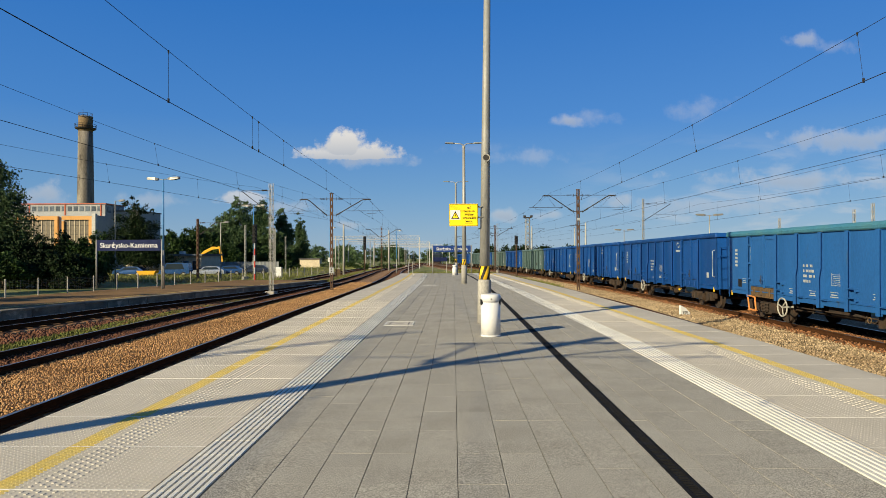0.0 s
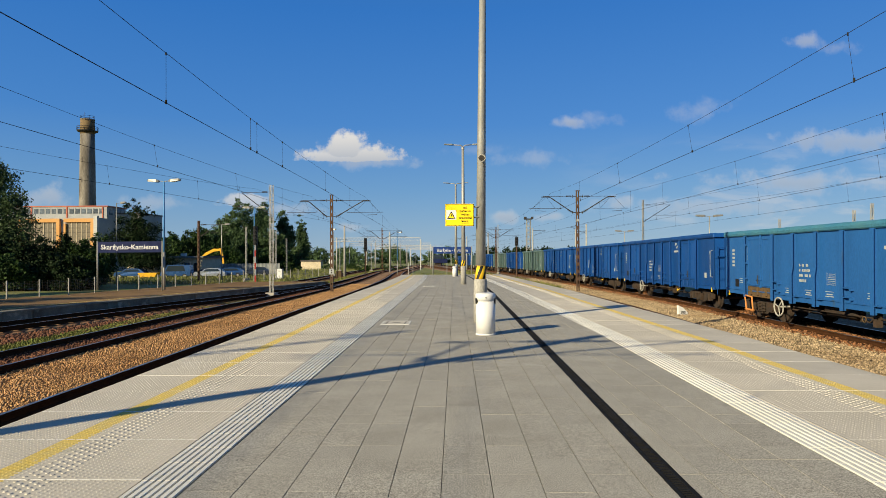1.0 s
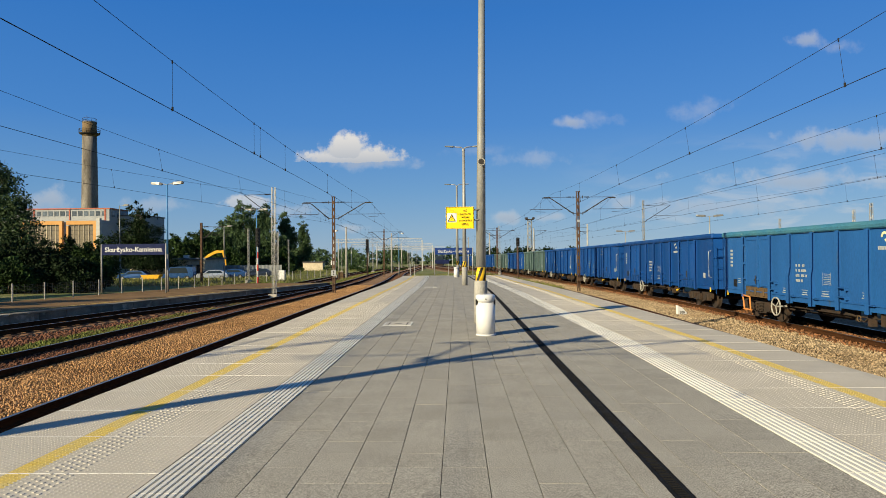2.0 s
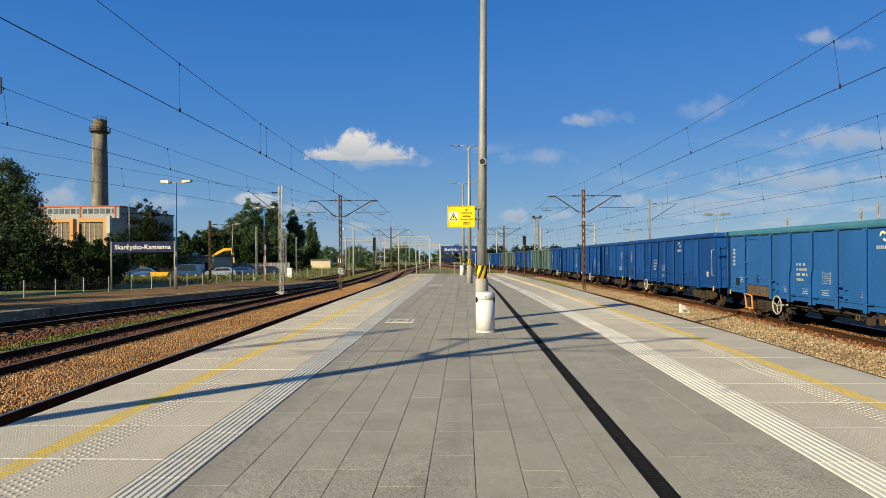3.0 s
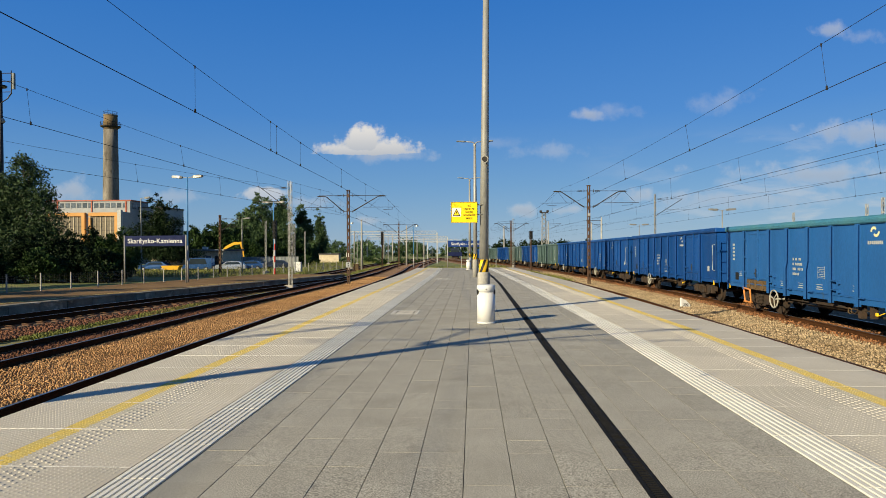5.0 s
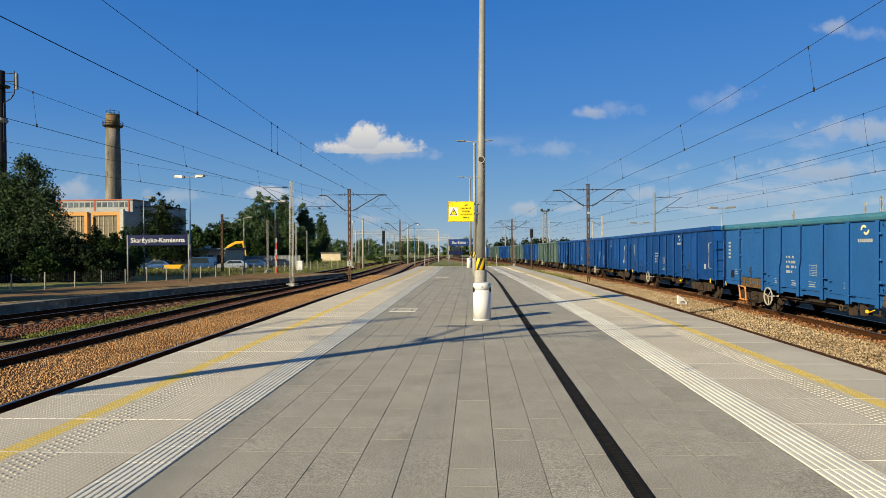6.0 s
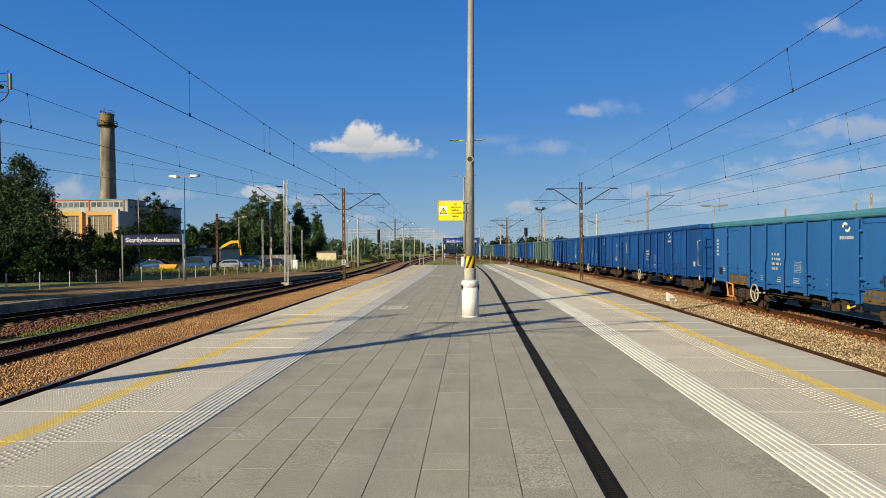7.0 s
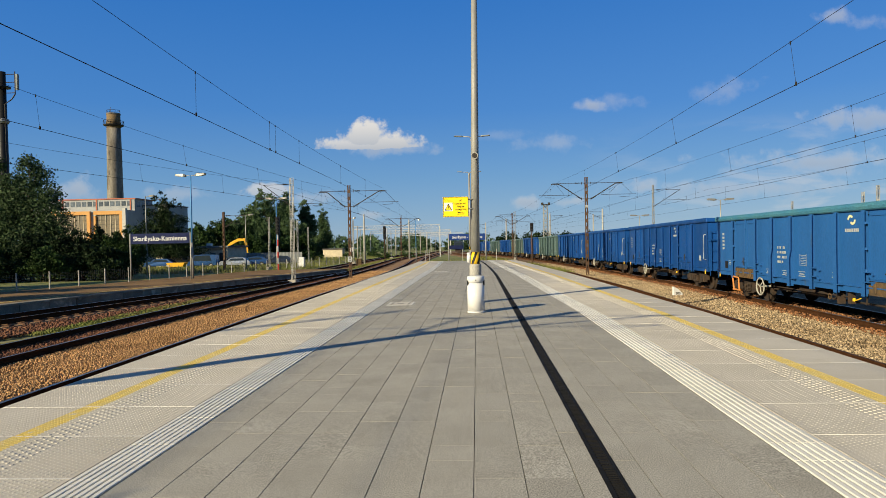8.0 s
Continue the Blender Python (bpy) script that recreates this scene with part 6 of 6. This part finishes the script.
part("rim", Geo().tube([(0, 0, 49.2), (0, 0, 49.6)], 2.25, 28), M["chimney"], ch)
part("walkway", Geo().tube([(0, 0, 45.0), (0, 0, 45.4), (0, 0, 45.7)], [2.3, 3.1, 3.2], 28), M["dark"], ch)
q = Geo().ring((0, 0, 46.9), "z", 3.2, 0.07, 28).ring((0, 0, 46.3), "z", 3.2, 0.05, 28)
for k in range(14):
    an = 2 * math.pi * k / 14
    q.tube([(3.2 * math.cos(an), 3.2 * math.sin(an), 45.6), (3.2 * math.cos(an), 3.2 * math.sin(an), 46.95)], 0.05, 4)
part("railing", q, M["dark"], ch)
q = Geo().ring((0, 0, 50.6), "z", 2.1, 0.06, 24)
for k in range(8):
    an = 2 * math.pi * k / 8
    q.tube([(2.1 * math.cos(an), 2.1 * math.sin(an), 49.5), (2.1 * math.cos(an), 2.1 * math.sin(an), 50.6)], 0.05, 4)
part("top_railing", q, M["dark"], ch)
part("lightning_rod", Geo().tube([(-0.9, 0, 49.5), (-0.9, 0, 52.0)], 0.06, 5), M["dark"], ch)
q = Geo()
for s in (-0.25, 0.25):
    q.tube([(-2.9, s, 1), (-2.4, s, 45)], 0.05, 4)
part("ladder", q, M["dark"], ch)

tm = thing("telecom_mast", "dark round telecom mast with panel antennas", "mast", (-70.6, 90, ground_at(90) + 1.0))
part("shaft", Geo().tube([(0, 0, -1), (0, 0, 12), (0, 0, 29)], [0.78, 0.72, 0.55], 20), M["black"], tm, smooth=True)
part("flange", Geo().tube([(0, 0, 21.2), (0, 0, 21.5), (0, 0, 21.9)], [0.75, 0.95, 0.8], 20), M["galv"], tm)
part("platform", Geo().tube([(0, 0, 26.6), (0, 0, 26.8)], 1.2, 20), M["black"], tm)
q = Geo()
for z in (25.8, 27.4, 28.6):
    q.tube([(0.6, 0, z), (2.1, 0, z)], 0.06, 6)
q.tube([(2.1, 0, 25.5), (2.1, 0, 29.0)], 0.07, 8)
part("antenna_arm", q, M["dark"], tm)
part("panel_antenna", Geo().soft(2.3, 2.65, -0.2, 0.2, 26.2, 28.6, 0.05), M["sheet"], tm)
part("cable", Geo().tube([(2.1, 0, 25.6), (1.5, 0, 24.8), (0.9, -0.6, 24.0), (0.9, -0.6, 3)], 0.09, 6), M["dark"], tm)

# ---- low building, yard, vehicles ----
lot = part("yard", Geo().box(-75, -22, 70, 112, ground_at(70) - 1.0, ground_at(92)), M["asphalt"])
tagged(lot, "grey asphalt yard behind the fence", "yard", kind="structure")
YZ = ground_at(92)
lb = thing("low_building", "low cream building with a flat dark roof", "building", (-46.5, 97, YZ))
part("wall", Geo().box(-4.5, 7.2, 0, 8, 0, 2.9), M["cream"], lb)
part("roof", Geo().soft(-4.9, 7.6, -0.6, 8.4, 2.9, 3.2, 0.03), M["roofdark"], lb)
part("fascia", Geo().box(-4.92, 7.62, -0.64, -0.6, 2.95, 3.18), M["sheet"], lb)
for x in (-3.4, -0.2, 2.2, 4.4):
    w = part("window", Geo().box(x, x + 0.9, -0.03, 0.02, 1.1, 2.1), M["winglass"], lb)
    for a in (x - 0.06, x + 0.9):
        part("window_frame", Geo().box(a, a + 0.06, -0.05, 0.02, 1.04, 2.16), M["white"], w)
part("door", Geo().box(5.9, 6.8, -0.04, 0.02, 0, 2.1), M["dark"], lb)
for x in (0.4, 3.6):
    part("roof_vent", Geo().soft(x, x + 0.7, 0.5, 1.2, 3.2, 3.6), M["white"], lb)


def car(name, paint, at, turn, label, van=False):
    t = thing(name, label, "car", at, turn)
    h = 1.95 if van else 1.45
    prof = [(-2.15, 0.35), (-2.15, 0.75), (-1.95, 0.92), (-1.1 if not van else -1.5, 1.0), (-0.55 if not van else -1.1, h - 0.08), (0.1, h), (1.3 if not van else 2.0, h - 0.06), (1.95 if not van else 2.12, 0.98), (2.15, 0.85), (2.15, 0.35)]
    q = Geo().sweep([[(x, y * (0.88 if z > 1.05 else 1.0), z) for x, z in prof] for y in (-0.86, -0.8, 0.8, 0.86)], close=True)
    part("body", q, paint, t)
    for s in (-1, 1):
        q = Geo().add([(-0.85 if not van else -1.3, s * 0.865, 1.0), (1.5, s * 0.865, 1.0), (1.15, s * 0.79, h - 0.14), (-0.5 if not van else -1.0, s * 0.79, h - 0.14)], [(0, 1, 2, 3) if s < 0 else (3, 2, 1, 0)])
        part("side_window", q, M["glass"], t)
        for x in (-1.35, 1.35):
            wh = part("wheel", Geo().tube([(x, s * 0.68, 0.31), (x, s * 0.87, 0.31)], 0.31, 18), M["rubber"], t)
            part("rim", Geo().tube([(x, s * 0.865, 0.31), (x, s * 0.885, 0.31)], 0.19, 12), M["galv"], wh)
        part("headlight", Geo().soft(-2.17, -2.1, s * 0.62 - 0.15, s * 0.62 + 0.15, 0.66, 0.8), M["lampglass"], t)
    return t


car("parked_van", M["carblue"], (-40.6, 91, YZ), 5, "dark blue parked van in the yard", True)
car("parked_car", M["cardark"], (-36.8, 93, YZ), 8, "dark parked car in the yard")
car("parked_car", M["carsilver"], (-35.3, 90, YZ), 10, "silver-blue parked estate car behind the fence")
car("parked_car", M["carblue"], (-34.2, 94.5, YZ), 10, "blue parked car behind the fence")
car("parked_car", M["cardark"], (-31.4, 98.5, YZ), 10, "dark parked car behind the fence")
car("parked_car", M["carblue"], (-47.0, 90.5, YZ), 5, "dark blue parked car beside the low building")
sk = thing("tipper_skip", "yellow steel tipper skip in the yard", "skip", (-42.7, 87, ground_at(87)), 4)
part("tub", Geo().sweep([[(-1.0 - a, -0.7, z), (1.0 + a, -0.7, z), (1.0 + a, 0.7, z), (-1.0 - a, 0.7, z)] for z, a in ((0.25, 0.0), (0.5, 0.1), (0.85, 0.3))], close=True), M["machine"], sk)
part("skid", Geo().box(-0.9, 0.9, -0.55, 0.55, 0.0, 0.25), M["dark"], sk)
ex = thing("excavator", "yellow excavator with a folded digging arm", "excavator", (-45.6, 110, YZ), 0)
part("track_left", Geo().soft(-1.8, 1.8, -1.3, -0.7, 0, 0.8, 0.15), M["rubber"], ex)
part("track_right", Geo().soft(-1.8, 1.8, 0.7, 1.3, 0, 0.8, 0.15), M["rubber"], ex)
part("house", Geo().soft(-2.2, 1.2, -1.2, 1.2, 0.9, 2.0, 0.1), M["machine"], ex)
cabx = part("cab", Geo().soft(0.0, 1.2, -1.2, -0.2, 2.0, 2.9, 0.08), M["machine"], ex)
part("cab_window", Geo().box(0.1, 1.1, -1.215, -1.2, 2.1, 2.8), M["glass"], cabx)
part("boom", Geo().sweep([[(x, -0.18, z - w), (x, 0.18, z - w), (x, 0.18, z + w), (x, -0.18, z + w)] for x, z, w in ((0.2, 2.2, 0.16), (1.7, 3.5, 0.26), (3.1, 4.2, 0.26), (4.4, 4.25, 0.16))], close=True), M["machine"], ex)
part("stick", Geo().sweep([[(x - 0.19, -0.14, z), (x + 0.19, -0.14, z), (x + 0.19, 0.14, z), (x - 0.19, 0.14, z)] for x, z in ((4.3, 4.5), (4.6, 3.2), (4.8, 1.5))], close=True), M["machine"], ex)
part("bucket", Geo().sweep([[(x, -0.5, z), (x + 0.5, -0.5, z - 0.1), (x + 0.5, 0.5, z - 0.1), (x, 0.5, z)] for x, z in ((4.5, 1.6), (4.4, 1.1), (4.7, 0.6))], close=True), M["dark"], ex)
shd = thing("sheet_wall", "grey corrugated sheet wall behind parked cars", "wall", (-33.5, 103, YZ), 4)
q = Geo().sweep([[(x, 0.06 * (i % 2), z) for i, x in enumerate(steps(-5, 4.5, 0.3))] for z in (0, 1.9)])
part("sheet", q, M["sheet"], shd)
cb = thing("relay_cabinet", "white trackside relay cabinet", "cabinet", (-22.6, 80, ground_at(80)))
part("case", Geo().soft(-0.45, 0.45, -0.3, 0.3, 0.1, 1.4, 0.03), M["white"], cb)
part("plinth", Geo().box(-0.5, 0.5, -0.35, 0.35, 0, 0.1), M["kerb"], cb)
hut = thing("trackside_hut", "small cream hut beyond the tracks", "hut", (-38, 165, ground_at(165)))
part("wall", Geo().box(-2.6, 2.6, 0, 3, 0, 2.2), M["cream"], hut)
part("roof", Geo().soft(-2.8, 2.8, -0.2, 3.2, 2.2, 2.45), M["roofdark"], hut)


# ---- signals, portals, floodlight tower ----
def signal(at, h, label, red=True, head=0.34):
    """Colour-light signal; head is the share of the height that the lamp case takes."""
    t = thing("railway_signal", label, "railway signal", at)
    n = 6
    top = h * (1 - head) + 0.1
    for i in range(n):
        part("post_band", Geo().tube([(0, 0, top * i / n), (0, 0, top * (i + 1) / n)], 0.075, 10), M["red" if i % 2 == 0 else "paintwhite"] if red else M["rust"], t)
    hd = part("signal_head", Geo().soft(-0.2, 0.2, -0.08, 0.12, h * (1 - head), h, 0.05), M["black"], t)
    lamps = 5 if head > 0.3 else 3
    for i in range(lamps):
        z = h * (1 - head) + h * head * (i + 0.5) / lamps
        part("hood", Geo().tube([(0, -0.08, z), (0, -0.35, z - 0.05)], 0.115, 10), M["black"], hd)
    part("ladder", Geo().tube([(-0.15, 0.15, 0), (-0.15, 0.15, h * 0.9)], 0.015, 4).tube([(0.15, 0.15, 0), (0.15, 0.15, h * 0.9)], 0.015, 4), M["dark"], t)
    return t


signal((-19.3, 60, OZ - drop(60)), 5.3, "railway signal on a red and white banded post")
signal((-13.0, 90, ground_at(90)), 5.6, "dark railway signal beyond the platform", False)
signal((7.1, 75, ground_at(75)), 5.1, "dark railway signal beside the goods train", False, 0.2)


def portal(x0, x1, y, z, h):
    t = thing("catenary_portal", "pale lattice portal spanning the far tracks", "catenary portal", group="catenary portals")
    for x in (x0, x1):
        part("leg", Geo().box(x - 0.11, x + 0.11, y - 0.11, y + 0.11, z, z + h), M["pale_lattice"], t)
    q = Geo()
    for dz in (-0.45, 0.35):
        q.tube([(x0, y, z + h + dz), (x1, y, z + h + dz)], 0.06, 5)
    n = int((x1 - x0) / 0.8)
    for i in range(n):
        a, b = x0 + (x1 - x0) * i / n, x0 + (x1 - x0) * (i + 1) / n
        q.tube([(a, y, z + h - 0.45), ((a + b) / 2, y, z + h + 0.35)], 0.035, 4)
        q.tube([((a + b) / 2, y, z + h + 0.35), (b, y, z + h - 0.45)], 0.035, 4)
    part("lattice_beam", q, M["pale_lattice"], t)
    return t


portal(-29.5, -8.4, 150, ground_at(150), 7.4)
portal(-32, -7.5, 190, ground_at(190), 7.2)
portal(-30, -4.5, 235, ground_at(235), 7.2)
portal(-20, -2.0, 280, ground_at(280), 7.5)
for x, y in ((-24, 130), (-17.5, 130), (-13, 170), (-22, 210), (-9.0, 210), (-16, 250)):
    copy_thing(l2, pose(x, y, -drop(y) + 0.2))
def line_pole(x, y, h, arm):
    t = thing("line_pole", "slim grey concrete line pole among the far tracks", "pole", (x, y, ground_at(y)), group="line poles")
    part("shaft", Geo().tube([(0, 0, 0), (0, 0, h)], [0.17, 0.11], 8), M["concrete_post"], t, smooth=True)
    if arm:
        part("cross_arm", Geo().tube([(0, 0, h - 0.5), (arm, 0, h - 0.45)], 0.035, 5).tube([(0, 0, h - 1.6), (arm, 0, h - 0.5)], 0.025, 5), M["dark"], t)
    return t


for x, y, h, arm in ((-16.0, 90, 7.4, 0), (-26.5, 140, 7.5, 2.2), (-22.6, 160, 7.5, -2.0), (-24.2, 190, 8.0, 2.0), (-17.6, 200, 8.0, -2.0), (-12.6, 120, 7.8, 0), (-19.5, 250, 8.5, 2.2),
                     (6.6, 130, 8.0, 2.4), (2.6, 150, 8.0, -2.2), (14.5, 120, 8.4, 2.4), (20.5, 100, 8.0, -2.4), (24.5, 130, 8.6, 2.4)):
    line_pole(x, y, h, arm)
ft = thing("floodlight_tower", "tall lattice floodlight tower beyond the goods train", "floodlight tower", (12.8, 112, ground_at(112)))
q = Geo()
for a in (-0.45, 0.45):
    for b in (-0.45, 0.45):
        q.tube([(a, b, 0), (a * 0.7, b * 0.7, 9.6)], 0.05, 5)
for k in range(12):
    z = 0.8 * k
    for b in (-0.4, 0.4):
        q.tube([(-0.4, b, z), (0.4, b, z + 0.8)], 0.03, 4)
        q.tube([(0.4, b, z), (-0.4, b, z + 0.8)], 0.03, 4)
part("lattice", q, M["galv"], ft)
part("head_frame", Geo().box(-0.7, 0.7, -0.5, 0.5, 9.5, 9.65), M["dark"], ft)
for x in (-0.6, 0.6):
    part("floodlight", Geo().soft(x - 0.22, x + 0.22, -0.6, -0.3, 9.6, 9.95, 0.04), M["dark"], ft)

# small white plate on a lamp, and a locomotive waiting far down the line
lp = thing("lamp_plate", "small white plate on a blue lamp post", "sign", (-17.2, 86.04, ground_at(86) + 2.3))
part("plate", Geo().soft(-0.25, 0.25, -0.1, -0.08, -0.3, 0.3, 0.01), M["signwhite"], lp)
bx = thing("cable_box", "rusty brown trackside cable box", "cabinet", (-15.9, 85, ground_at(85)), 6)
part("case", Geo().soft(-0.35, 0.35, -0.25, 0.25, 0.05, 0.95, 0.02), M["rustpanel"], bx)
part("lid", Geo().soft(-0.38, 0.38, -0.28, 0.28, 0.95, 1.0, 0.01), M["rust"], bx)
loco = thing("locomotive", "dark locomotive front far down the line", "locomotive", (-6.4, 228, RAIL - drop(228)))
part("body", Geo().soft(-1.45, 1.45, 0, 16, 1.0, 3.9, 0.15), M["cardark"], loco)
part("nose_band", Geo().soft(-1.46, 1.46, -0.03, 0.02, 1.2, 1.9, 0.01), M["machine"], loco)
part("windscreen", Geo().soft(-1.15, 1.15, -0.04, 0.02, 2.4, 3.3, 0.01), M["glass"], loco)
for x in (-0.95, 0.95):
    part("headlight", Geo().tube([(x, 0.02, 1.95), (x, -0.06, 1.95)], 0.16, 10), M["signwhite"], loco)
part("bogie", Geo().soft(-1.2, 1.2, 0.6, 15.4, 0.1, 1.0, 0.05), M["bogie"], loco)
